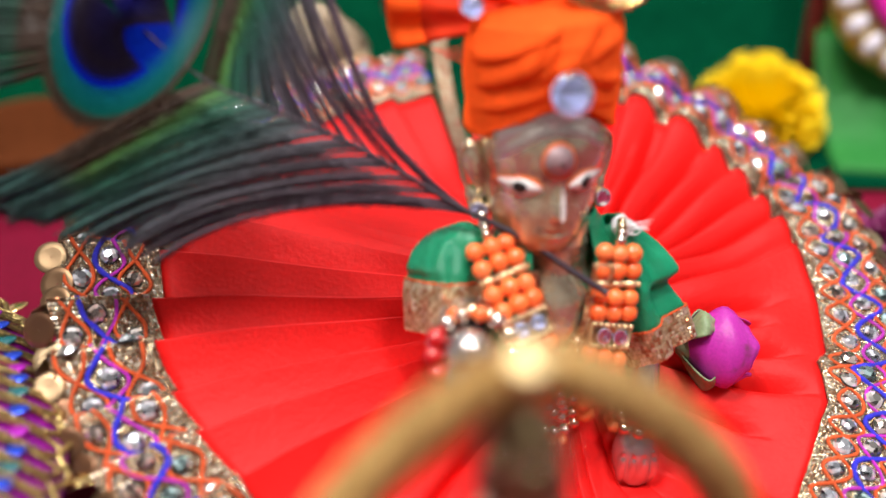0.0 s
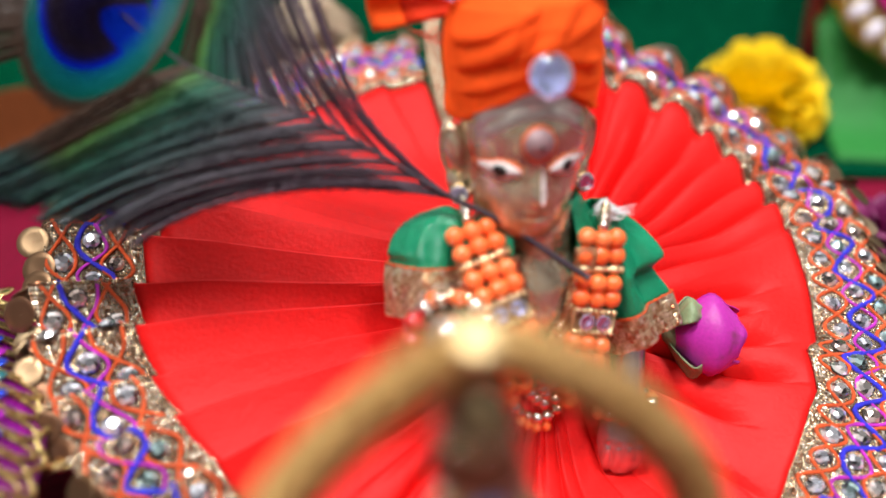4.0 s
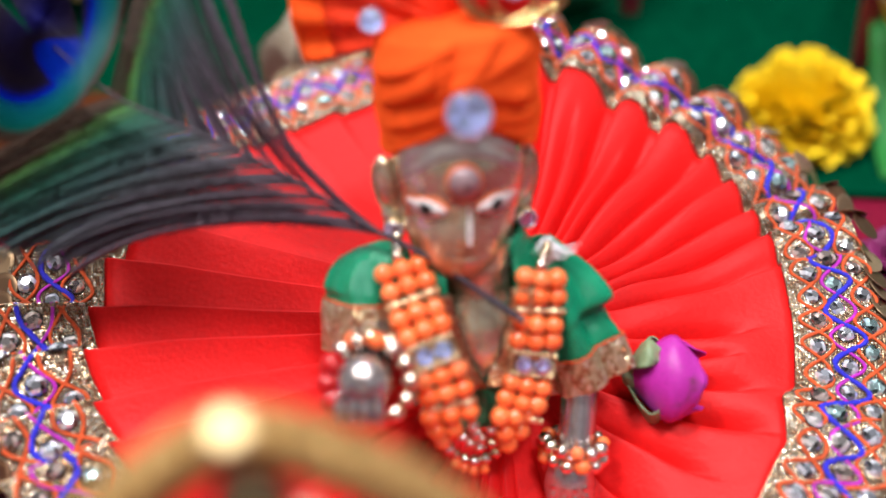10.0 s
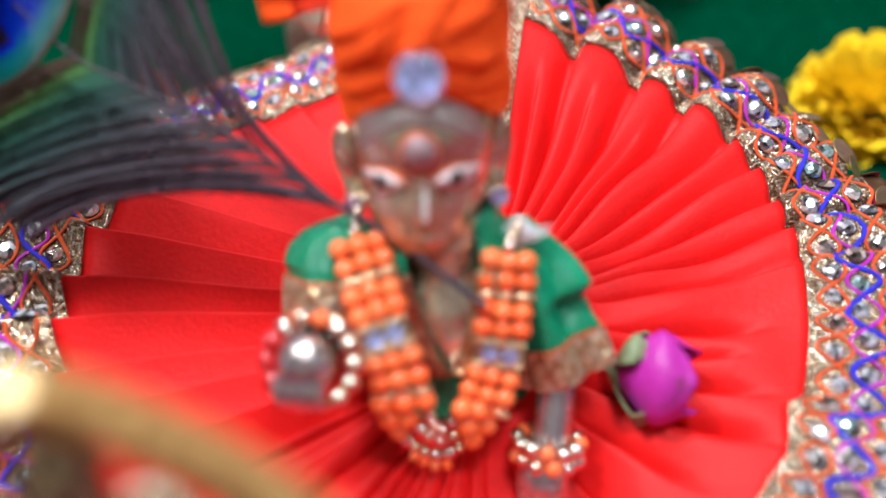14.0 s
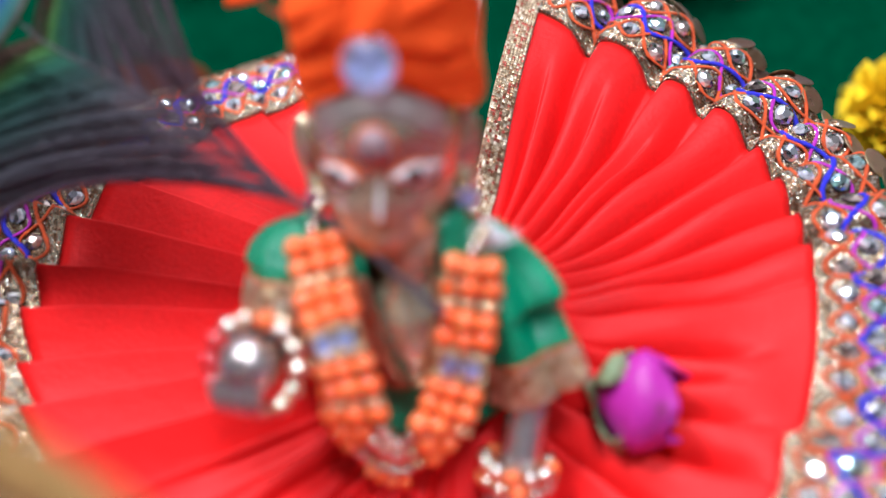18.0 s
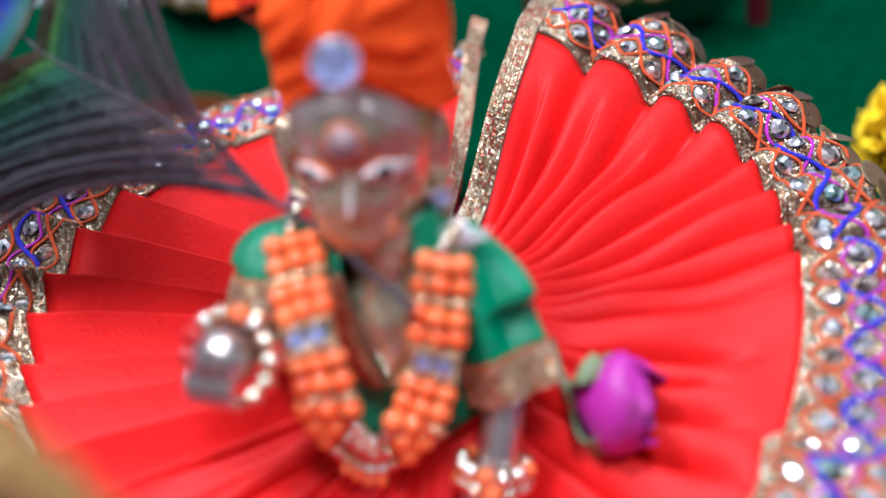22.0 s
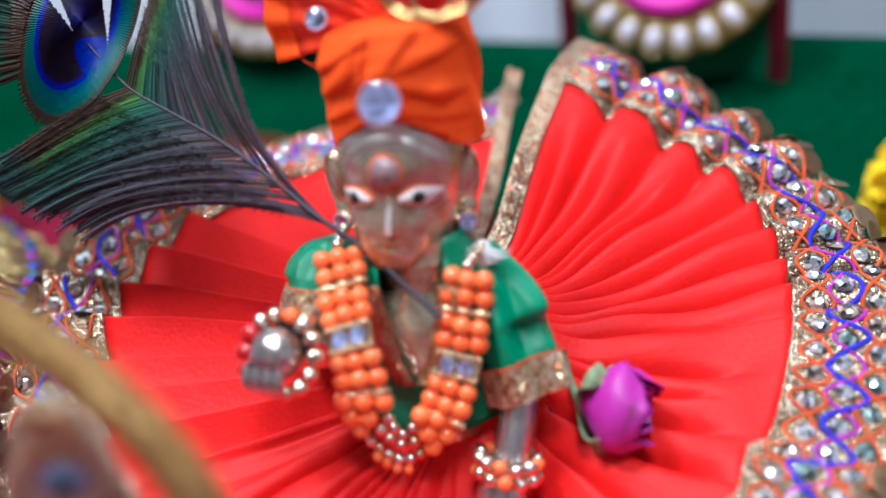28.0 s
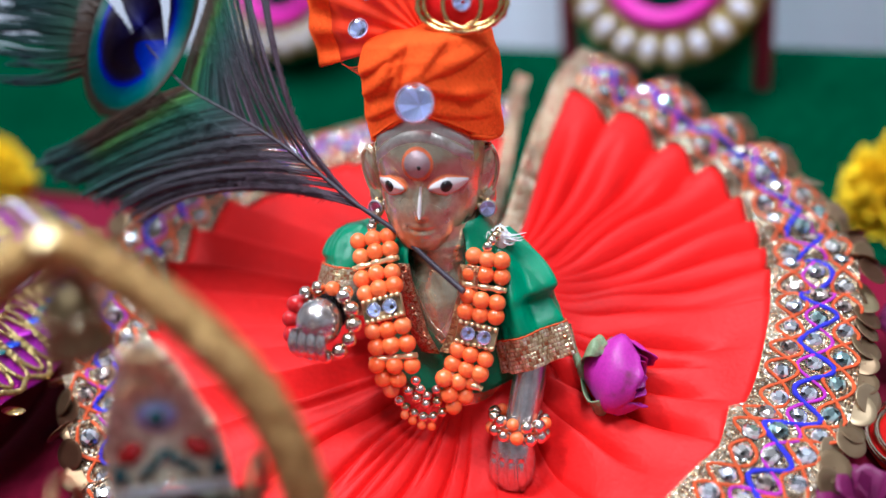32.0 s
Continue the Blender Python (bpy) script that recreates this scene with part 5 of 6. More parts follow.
EC, ER = (27.0, 9.5), (18.8, 31.5)      # the eye of the feather: its middle and reach


def feather_material(name, eye):
    m = bpy.data.materials.new(name)
    n, k, b = nodes_of(m)
    pos = n.new("ShaderNodeTexCoord")
    rel = n.new("ShaderNodeVectorMath")
    rel.operation = "SUBTRACT"
    rel.inputs[1].default_value = FY
    k.new(pos.outputs["Object"], rel.inputs[0])

    def dot(axis):
        d = n.new("ShaderNodeVectorMath")
        d.operation = "DOT_PRODUCT"
        d.inputs[1].default_value = axis * 1000
        k.new(rel.outputs[0], d.inputs[0])
        return d.outputs["Value"]

    def op(kind, x, y=0.0):
        q = n.new("ShaderNodeMath")
        q.operation = kind
        for i, val in enumerate((x, y)):
            if isinstance(val, (int, float)):
                q.inputs[i].default_value = val
            else:
                k.new(val, q.inputs[i])
        return q.outputs[0]

    def ramp(value, lo, hi, stops):
        t = n.new("ShaderNodeMapRange")
        t.inputs[1].default_value, t.inputs[2].default_value = lo, hi
        k.new(value, t.inputs[0])
        r = n.new("ShaderNodeValToRGB")
        el = r.color_ramp.elements
        while len(el) < len(stops):
            el.new(0.5)
        for e, (at, c) in zip(el, stops):
            e.position, e.color = (at - lo) / (hi - lo), (*c, 1)
        k.new(t.outputs[0], r.inputs[0])
        return r.outputs[0]

    grain = n.new("ShaderNodeTexNoise")
    grain.inputs["Scale"].default_value, grain.inputs["Detail"].default_value = 500, 4
    k.new(pos.outputs["Object"], grain.inputs["Vector"])
    wob = op("MULTIPLY", op("SUBTRACT", grain.outputs["Fac"], 0.5), 5.0)
    A, B = dot(FA), dot(FB)
    chev = op("ADD", op("SUBTRACT", A, op("MAXIMUM", op("MULTIPLY", B, 0.12), op("MULTIPLY", B, -0.60))), wob)
    chev = op("MINIMUM", chev, op("MULTIPLY", chev, op("ADD", 1.0, op("MULTIPLY", op("MINIMUM", op("MAXIMUM", op("DIVIDE", B, 6.0), 0.0), 1.0), 0.8))))
    vane = ramp(chev, -70, 20, [(-70, (0.044, 0.024, 0.034)), (-42, (0.050, 0.034, 0.045)), (-25, (0.047, 0.046, 0.054)), (-14, (0.026, 0.060, 0.056)), (-6, (0.016, 0.080, 0.050)), (-1.2, (0.045, 0.125, 0.030)), (1.2, (0.040, 0.025, 0.016)), (13, (0.036, 0.022, 0.015)), (20, (0.012, 0.032, 0.030))])
    tips = n.new("ShaderNodeMix")
    tips.data_type = "RGBA"
    tips.inputs[7].default_value = (0.020, 0.050, 0.045, 1)
    outer_end = op("MULTIPLY", op("MINIMUM", op("MAXIMUM", op("DIVIDE", op("SUBTRACT", -34.0, B), 8.0), 0.0), 1.0), op("MINIMUM", op("MAXIMUM", op("DIVIDE", op("ADD", chev, 14.0), 10.0), 0.0), 1.0))
    k.new(outer_end, tips.inputs[0])
    k.new(vane, tips.inputs[6])
    vane = tips.outputs[2]
    ea, eb = op("DIVIDE", op("SUBTRACT", A, EC[0]), ER[0]), op("DIVIDE", op("SUBTRACT", B, EC[1]), ER[1])
    d1 = op("SQRT", op("ADD", op("MULTIPLY", ea, ea), op("MULTIPLY", eb, eb)))
    d1 = op("ADD", d1, op("MULTIPLY", wob, 0.012))
    outer = ramp(d1, 0.0, 2.2, [(0.0, (0.0, 0.010, 0.22)), (0.58, (0.0, 0.018, 0.27)), (0.68, (0.0, 0.060, 0.22)), (0.80, (0.0, 0.110, 0.130)), (0.94, (0.0, 0.090, 0.070)), (1.00, (0.042, 0.026, 0.017)), (1.30, (0.038, 0.024, 0.016)), (1.42, (0.014, 0.045, 0.030)), (2.2, (0.012, 0.034, 0.033))])
    ha, hb = op("DIVIDE", op("SUBTRACT", A, 28.5), 13.0), op("DIVIDE", op("SUBTRACT", B, 8.0), 20.0)
    d2 = op("SQRT", op("ADD", op("MULTIPLY", ha, ha), op("MULTIPLY", hb, hb)))
    notch = op("MULTIPLY", op("MAXIMUM", op("SUBTRACT", 1.0, op("DIVIDE", op("ABSOLUTE", op("SUBTRACT", B, 3.0)), 7.0)), 0.0), op("MINIMUM", op("MAXIMUM", op("DIVIDE", op("SUBTRACT", 33.0, A), 9.0), 0.0), 1.0))
    d2 = op("ADD", d2, op("MULTIPLY", notch, 0.95))
    inner = ramp(d2, 0.0, 1.2, [(0.0, (0.006, 0.007, 0.12)), (0.35, (0.010, 0.008, 0.05)), (0.8, (0.015, 0.010, 0.018)), (0.93, (0.010, 0.008, 0.04)), (1.03, (0.0, 0.012, 0.34)), (1.2, (0.0, 0.02, 0.36))])
    mix = n.new("ShaderNodeMix")
    mix.data_type = "RGBA"
    k.new(op("LESS_THAN", d2, 1.08), mix.inputs[0])
    k.new(outer, mix.inputs[6])
    k.new(inner, mix.inputs[7])
    geo = n.new("ShaderNodeNewGeometry")
    streak = n.new("ShaderNodeMapRange")
    streak.inputs[3].default_value, streak.inputs[4].default_value = (0.75, 1.15) if eye else (0.3, 2.2)
    k.new(geo.outputs["Random Per Island"], streak.inputs[0])
    tone = n.new("ShaderNodeVectorMath")
    tone.operation = "SCALE"
    k.new(mix.outputs[2] if eye else vane, tone.inputs[0])
    k.new(streak.outputs[0], tone.inputs["Scale"])
    k.new(tone.outputs[0], b.inputs["Base Color"])
    b.inputs["Roughness"].default_value = 0.38
    b.inputs["Specular IOR Level"].default_value = 0.15 if eye else 0.28
    rl = n.new("ShaderNodeBump")
    rl.inputs["Strength"].default_value, rl.inputs["Distance"].default_value = 0.5, 0.0005
    k.new(grain.outputs["Fac"], rl.inputs["Height"])
    k.new(rl.outputs[0], b.inputs["Normal"])
    return m


FEATHER, EYE_FEATHER = feather_material("peacock_vane", False), feather_material("peacock_eye", True)
feather = thing("peacock_feather", leaf(-112, -1), "peacock feather with a blue eye tucked behind the necklace", "feather")
g = Geo()
shaft = [leaf(a, b, c) for a, b, c in ((-118, -2.5, 4), (-105, -1.2, 3), (-90, 0.6, 2), (-72, 0.4, 1), (-55, 1.8, 0.6), (-36, 2.6, 0.4), (-18, 1.6, 0.3), (0, 0.3, 0.3), (12, 2.2, 0.5), (22, 5.0, 1.2))]
line = curve(shaft, 60)
g.tube(line, [0.00095 - 0.00065 * (i / 59) for i in range(60)], 10)
part("shaft", g, QUILL, feather, "dark glossy shaft")


def shaft_at(a):
    u = np.interp(a, [-118, -105, -90, -72, -55, -36, -18, 0, 12, 22], np.linspace(0, 1, 10))
    return np.interp(u, np.linspace(0, 1, 10), [-2.5, -1.2, 0.6, 0.4, 1.8, 2.6, 1.6, 0.3, 2.2, 5.0])


def ribbon_barb(g, pts, w0, w1, turn):
    """A narrow flat barb, thickened by a raised middle line."""
    n = len(pts)
    rows = []
    for i, p in enumerate(pts):
        d = (pts[min(i + 1, n - 1)] - pts[max(i - 1, 0)]).normalized()
        s = d.cross(FN).normalized()
        s = (s + FN * turn).normalized()
        w = (w0 + (w1 - w0) * i / (n - 1)) * (1 if i < n - 1 else 0.35)
        rows.append([p - s * w, p + FN * (w * 0.55), p + s * w, p - FN * (w * 0.4)])
    g.grid(rows, False, True)


fr = random.Random(17)
for side, name in ((-1, "lower_vane"), (1, "upper_vane")):
    g, fuzz = Geo(), Geo()
    bases = None if side < 0 else [-74, -72.6, -71.5, -66] + [-55, -53.6, -50, -45, -43.8, -41] + [-37, -36, -35, -32.4, -31, -29.8, -28.6, -27.5, -25.5, -24, -22.8, -21.6, -20.5, -19.3, -18.2] + [-17 + 0.40 * q for q in range(52)]
    count = 104 if side < 0 else len(bases)
    for i in range(count):
        u = (i + fr.uniform(-0.35, 0.35)) / count
        u = max(0.0, u) ** (0.95 if side < 0 else 0.75)
        a0 = -77 + 80 * min(1.0, u + 0.50 * math.sin(u * 60) * (1 - u) / 14)
        if side > 0:
            a0 = bases[i] + fr.uniform(-0.4, 0.4)
        dense = smooth01((a0 + 60) / 50)
        length = (87 - 20 * u) * fr.uniform(0.90, 1.05) * (1.0 if side < 0 else 1.08)
        bends = [radians(np.interp(u, (0, 1), q)) for q in ((15, 46), (24, 56), (36, 58), (62, 46))]
        if side > 0:
            bends = [radians(np.interp(a0, (-73, -39, -23, 2), q)) for q in ((12, 30, 38, 80), (19, 34, 46, 84), (38, 42, 50, 68), (47, 53, 55, 60))]
            length = 98 * fr.uniform(0.92, 1.05)
        x, y, pts = a0, shaft_at(a0), []
        steps = 17
        curl = fr.uniform(-0.10, 0.10) * (1.0 - 0.5 * dense)
        depth = fr.uniform(-1.0, 1.2)
        for s in range(steps):
            v = s / (steps - 1)
            ang = float(np.interp(v, (0, 0.3, 0.65, 1) if side < 0 else (0, 0.2, 0.36, 0.8), bends)) + curl * v
            pts.append(leaf(x, y, 0.4 + depth * v + 1.2 * math.sin(math.pi * v)))
            x += math.cos(ang) * length / (steps - 1)
            y += side * math.sin(ang) * length / (steps - 1)
        w = fr.uniform(0.00040, 0.00070) * (1.0 if side < 0 or a0 > -20 else 1.5)
        ribbon_barb(g, pts, w * 0.55, w * 1.05, fr.uniform(-0.25, 0.25))
        for q in range(2, steps - 1):
            for r_ in range(26):
                p = pts[q].lerp(pts[q + 1], r_ / 26)
                d = (pts[q + 1] - pts[q]).normalized()
                s_ = d.cross(FN).normalized() * fr.choice((-1, 1))
                e = p + (d * fr.uniform(0.5, 1.0) + s_ * fr.uniform(0.4, 0.8) + FN * fr.uniform(-0.3, 0.5)) * fr.uniform(0.0012, 0.0034)
                k2 = d * 0.00017
                fuzz.add([p - k2, p + k2, e, p + FN * 0.00009], [(0, 1, 2), (1, 3, 2), (3, 0, 2)])
    vane = part(name, g, FEATHER, feather, "long loose barbs, dark brown to green", kind="stuff")
    part("fuzz", fuzz, FEATHER, vane, "fine hairs along the barbs", kind="stuff")

# the eye: a sheet of close barbs round a deep blue heart
g, rows = Geo(), []
NA, NR = 440, 40


def eye_reach(t):
    edge = (1.20 if math.sin(t) > -0.2 else 1.12) + 0.07 * math.sin(3 * t + 1) + 0.16 * max(0.0, math.cos(t))
    if math.cos(t) < -0.35:
        edge = min(edge, 1.04)
    if -1.0 < math.sin(t) < -0.5:
        edge = min(edge, 1.07)
    return edge


def slit(a, b):
    """Whether (a, b) lies in one of the two gaps where the barbs have parted."""
    for (a0, b0), (ua, ub), spread in (((14.3, 7.0), (0.53, 0.85), 0.13), ((28.1, 4.9), (0.89, 0.46), 0.15)):
        along_ = (a - a0) * ua + (b - b0) * ub
        if along_ > 0 and abs((a - a0) * ub - (b - b0) * ua) < spread * along_:
            return True
    return False


for i in range(NA):
    t = 2 * math.pi * i / NA
    edge = eye_reach(t) + (0.03 if i % 4 < 2 else -0.02) * (math.cos(t) > -0.3)
    row = []
    for q in range(NR + 1):
        d = max(0.004, q / NR) * edge
        row.append(leaf(EC[0] + ER[0] * d * math.cos(t), EC[1] + ER[1] * d * math.sin(t), 0.5 + 0.13 * (1 if i % 2 else -1) * min(1.0, 2 * d) + 1.2 * d * d))
    rows.append(row)


def parted(i, j):
    t, d = 2 * math.pi * (i + 0.5) / NA, (j + 0.5) / NR * eye_reach(2 * math.pi * i / NA)
    return slit(EC[0] + ER[0] * d * math.cos(t), EC[1] + ER[1] * d * math.sin(t))


g.grid(rows, True, False, skip=parted)
part("eye", g, EYE_FEATHER, feather, "iridescent blue and green eye", smooth=False, thick=0.0003)
g = Geo()
for i in range(430):
    t = radians(fr.uniform(-52, 122))
    if t < -0.6 and i % 5 < 3:
        continue
    side = math.copysign(1, math.sin(t))
    x, y = EC[0] + ER[0] * 1.02 * math.cos(t), EC[1] + ER[1] * 1.02 * math.sin(t)
    go, end = t * 0.95, side * radians(fr.uniform(14, 34))
    length = fr.uniform(26, 58) * (0.62 + 0.45 * max(0.0, math.cos(t)))
    lift, pts = fr.uniform(-0.3, 0.5), []
    for s in range(10):
        v = s / 9
        ang = go + (end - go) * smooth01(v * 1.2)
        pts.append(leaf(x, y, 1.4 + lift + 2.0 * v))
        x += math.cos(ang) * length / 9
        y += math.sin(ang) * length / 9
    ribbon_barb(g, pts, 0.00066, 0.00034, fr.uniform(-0.3, 0.3))
part("eye_fringe", g, EYE_FEATHER, feather, "loose bronze and green fringe", kind="stuff")

# ---- marigolds ----


def marigold(c, r, seed, label):
    t = thing("marigold", (c[0], c[1], 0.0), label, "flower", "marigolds")
    q = random.Random(seed)
    c = Vector(c)
    g = Geo()
    g.lathe([(0.001, -0.012), (r * 0.22, -0.008), (r * 0.34, 0.0), (r * 0.5, r * 0.25)], Matrix.Translation(c - Vector((0, 0, r * 0.62))), 16)
    part("calyx", g, SEPAL, t)
    n = 240
    for i in range(n):
        z = 1 - 1.75 * (i + 0.5) / n
        a = i * 2.39996
        s = math.sqrt(max(0.0, 1 - z * z))
        way = Vector((s * math.cos(a), s * math.sin(a), z * 0.85)).normalized()
        way = (way + Vector((q.uniform(-1, 1), q.uniform(-1, 1), q.uniform(-1, 1))) * 0.14).normalized()
        m = facing(c, way)
        rows = []
        L, w = r * q.uniform(0.88, 1.08), r * q.uniform(0.17, 0.24)
        for k in range(6):
            u = k / 5
            h = r * 0.30 + (L - r * 0.30) * u
            ww = w * (0.35 + 0.9 * u) * (1 - 0.35 * smooth01((u - 0.75) / 0.25))
            cup = r * 0.07 * u * u
            rows.append([m @ Vector((ww * v, cup * (abs(v) * 2.2 - 1) + 0.04 * r * math.sin(9 * v + i) * u, h)) for v in (-1, -0.5, 0, 0.5, 1)])
        g = Geo()
        g.grid(rows)
        part("petal", g, YELLOW, t)
    return t


marigold((0.1562, 0.4800, 0.0155), 0.0325, 1, "bright yellow marigold head before the green cloth")
marigold((-0.320, 0.362, 0.028), 0.030, 2, "yellow marigold head on the maroon cloth")

# ---- gold arch with a hanging bell, before the figure ----
AP = Vector((0.0127, 0.1247, 0.1252))
AX = Vector((math.cos(radians(15)), math.sin(radians(15)), 0))
HALF = [(0.0, 0.0), (0.0105, -0.0042), (0.0250, -0.0160), (0.0370, -0.0320), (0.0430, -0.0500), (0.0455, -0.0720), (0.0460, -0.0980), (0.0460, -0.1270)]
arch = thing("toy_swing", (AP.x, AP.y, 0), "gold cord arch of a toy swing with a hanging brown bell", "swing")


def arch_line(scale, drop, shift, count=150):
    pts = [AP + AX * (-x * scale) + Vector((0, 0, z * (1 - drop / 0.13) - drop)) + shift for x, z in HALF[:0:-1]] + [AP + AX * (x * scale) + Vector((0, 0, z * (1 - drop / 0.13) - drop)) + shift for x, z in HALF]
    return curve(pts, count)


ln = arch_line(1.0, 0.0, Vector(), 1000)
g, rows = Geo(), []
for i, p in enumerate(ln):
    d = (ln[min(i + 1, 999)] - ln[max(i - 1, 0)]).normalized()
    n1 = Vector((-AX.y, AX.x, 0)).cross(d).normalized()
    n2 = Vector((-AX.y, AX.x, 0))
    rows.append([p + (math.cos(t) * n1 + math.sin(t) * n2) * 0.0047 * (1 + 0.07 * math.cos(2 * t + i * 1.05) + 0.03 * math.sin(0.21 * i + 3 * t)) for t in (2 * math.pi * j / 16 for j in range(16))])
g.grid(rows, False, True)
part("arch", g, ARCH_GOLD, arch, "arch wound with gold tinsel cord")
g = Geo()
g.tube(arch_line(0.90, 0.006, Vector((0.001, 0.003, 0)))[18:132], 0.0007, 8)
part("inner_wire", g, COPPER, arch, "thin copper wire inside the arch")
g = Geo()
g.lathe([(0.0001, 0.0004), (0.0012, 0.00035), (0.0024, 0.0002), (0.0034, -0.0001), (0.0036, -0.0008), (0.0001, -0.0010)], facing(AP + Vector((0, -0.0030, 0.0040)), (0.15, -0.48, 0.86)), 24)
part("finial", g, FINIAL, arch, "polished gold disc")
bell = Geo()
bell.lathe([(0.0004, 0.0), (0.0014, -0.0006), (0.0038, -0.002), (0.0056, -0.005), (0.0064, -0.009), (0.0068, -0.012), (0.0078, -0.0148), (0.0080, -0.016), (0.0068, -0.0158), (0.0056, -0.011), (0.0002, -0.004)], Matrix.Translation(AP + Vector((0, 0, -0.0065))), 24)
bl = part("bell", bell, BELL, arch, "small dark metal bell")
g = Geo()
g.tube(curve([AP + Vector((0, 0, -0.002)), AP + Vector((0.0004, 0, -0.0045)), AP + Vector((0, 0, -0.0068))], 6), 0.0007, 7)
part("hook", g, COPPER, bl)
pale = Geo().ball((0, 0, 0), 0.0009, 8, 6).mesh("pale_bead", PALE_GOLD)
for a in range(9):
    t = 2 * math.pi * a / 9
    piece("pale_bead", pale, Matrix.Translation(AP + Vector((0.0066 * math.cos(t), 0.0066 * math.sin(t), -0.0140))), bl)
for s in (-1, 1):
    g = Geo()
    g.lathe([(0.001, 0.0), (0.0085, 0.0), (0.0085, 0.002), (0.005, 0.004), (0.0035, 0.008)], Matrix.Translation(Vector((AP.x, AP.y, 0)) + AX * (s * 0.046)), 20)
    part("foot", g, GOLD, arch, "round gold foot")

# ---- small jewelled throne under the arch ----
TM = pose(0.0140, 0.1395, 0.0, 0, 0, 30)
throne = thing("toy_throne", (0.0140, 0.1395, 0.0), "toy throne with an enamel eye, red drops and gold beads", "throne")
shape = [(-0.0195, 0.048), (-0.0195, 0.062), (-0.0180, 0.072), (-0.0140, 0.080), (-0.0105, 0.088), (-0.0055, 0.0945), (0.0, 0.0965), (0.0055, 0.0945), (0.0105, 0.088), (0.0140, 0.080), (0.0180, 0.072), (0.0195, 0.062), (0.0195, 0.048)]
rim = curve([TM @ Vector((x * 0.72 - 0.0004, 0, z)) for x, z in shape], 60)
g = Geo()
front = [p + TM.to_3x3() @ Vector((0, -0.0008, 0)) for p in rim]
rear = [p + TM.to_3x3() @ Vector((0, 0.0012, 0)) for p in rim]
n = len(rim)
g.add([TM @ Vector((0, -0.0008, 0.060))] + front + rear + [TM @ Vector((0, 0.0012, 0.060))], [(0, 1 + i, 2 + i) for i in range(n - 1)] + [(2 * n + 1, n + 2 + i, n + 1 + i) for i in range(n - 1)] + [(1 + i, n + 1 + i, n + 2 + i, 2 + i) for i in range(n - 1)])
back = part("backrest", g, FOIL, throne, "backrest covered in pale gold tinsel", smooth=False)
bead_ = Geo().ball((0, 0, 0), 0.0013, 10, 7).mesh("border_bead", PALE_GOLD)
crown = Geo().ball((0, 0, 0), 0.0012, 10, 7).mesh("crown_bead", SPACER)
for i in range(0, 60, 3):
    piece("border_bead", bead_, Matrix.Translation(rim[i] + TM.to_3x3() @ Vector((0, -0.0010, 0))) @ Matrix.Scale(0.7 if i % 4 else 1.15, 4), back)
for i in range(1, 59, 2):
    inner = TM @ Vector((0, 0, 0.066))
    piece("border_bead", bead_, Matrix.Translation(inner + (rim[i] - inner) * 0.80 + TM.to_3x3() @ Vector((0, -0.0010, 0))) @ Matrix.Scale(0.6, 4), back)


for i in range(7):
    for j in range(5):
        x, z = -0.0108 + 0.0036 * i, 0.0610 + 0.0058 * j
        if abs(x) < 0.0125 - 0.0022 * j and not (abs(x) < 0.006 and 1 < j < 4):
            piece("border_bead", bead_, TM @ Matrix.Translation((x, -0.0012, z)) @ Matrix.Scale(0.62, 4), back)


brnd = random.Random(31)
for i in range(34):                      # a close cluster of bright beads under the crown
    z = brnd.uniform(0.0830, 0.0935)
    x = brnd.uniform(-1, 1) * np.interp(z, [0.083, 0.0935], [0.0085, 0.0030])
    piece("crown_bead", crown, TM @ Matrix.Translation((float(x), -0.0014, z)) @ Matrix.Scale(brnd.uniform(0.6, 1.0), 4), back)


def enamel(name, outline, z0, lift, mat_, label):
    g = Geo()
    k = len(outline)
    g.add([TM @ Vector((sum(x for x, _ in outline) / k, -lift - 0.0006, z0 + sum(z for _, z in outline) / k))] + [TM @ Vector((x, -lift, z0 + z)) for x, z in outline] + [TM @ Vector((x, -0.0006, z0 + z)) for x, z in outline],
          [(0, 1 + i, 1 + (i + 1) % k) for i in range(k)] + [(1 + i, 1 + k + i, 1 + k + (i + 1) % k, 1 + (i + 1) % k) for i in range(k)])
    part(name, g, mat_, back, label)


oval = lambda cx, cz, rx, rz, tl=0.0: [(cx + rx * math.cos(a) + tl * math.sin(a), cz + rz * math.sin(a)) for a in np.linspace(0, 2 * math.pi, 24, endpoint=False)]
enamel("eye_stone", oval(0.0, 0.0, 0.0047, 0.0037), 0.0780, 0.0016, EYE_BLUE, "pale blue enamel eye")
enamel("eye_center", oval(0.0, 0.0, 0.0019, 0.0020), 0.0780, 0.0026, TEAL, "dark middle of the enamel eye")
for s in (-1, 1):
    enamel("red_drop", oval(s * 0.0078, 0.0, 0.0030, 0.0028, -0.0012 * s), 0.0690, 0.0018, RED_BEAD, "red enamel drop")
    enamel("teal_bar", [(0.0, 0.0), (0.0, 0.0026), (s * 0.0068, -0.0038), (s * 0.0068, -0.0062)], 0.0668, 0.0016, TEAL, "teal enamel bar")
    enamel("teal_corner", [(s * 0.0092, -0.006), (s * 0.0135, -0.006), (s * 0.0114, 0.0)], 0.0668, 0.0016, TEAL, "teal enamel triangle")
bead2 = Geo().ball((0, 0, 0), 0.0007, 8, 6).mesh("seed_bead", PEARL)
for i in range(20):
    for s in (0, 1):
        piece("seed_bead", bead2, TM @ Matrix.Translation((-0.0133 + 0.0014 * i, -0.0010, 0.0585 - 0.0018 * s)), back)
g = Geo()
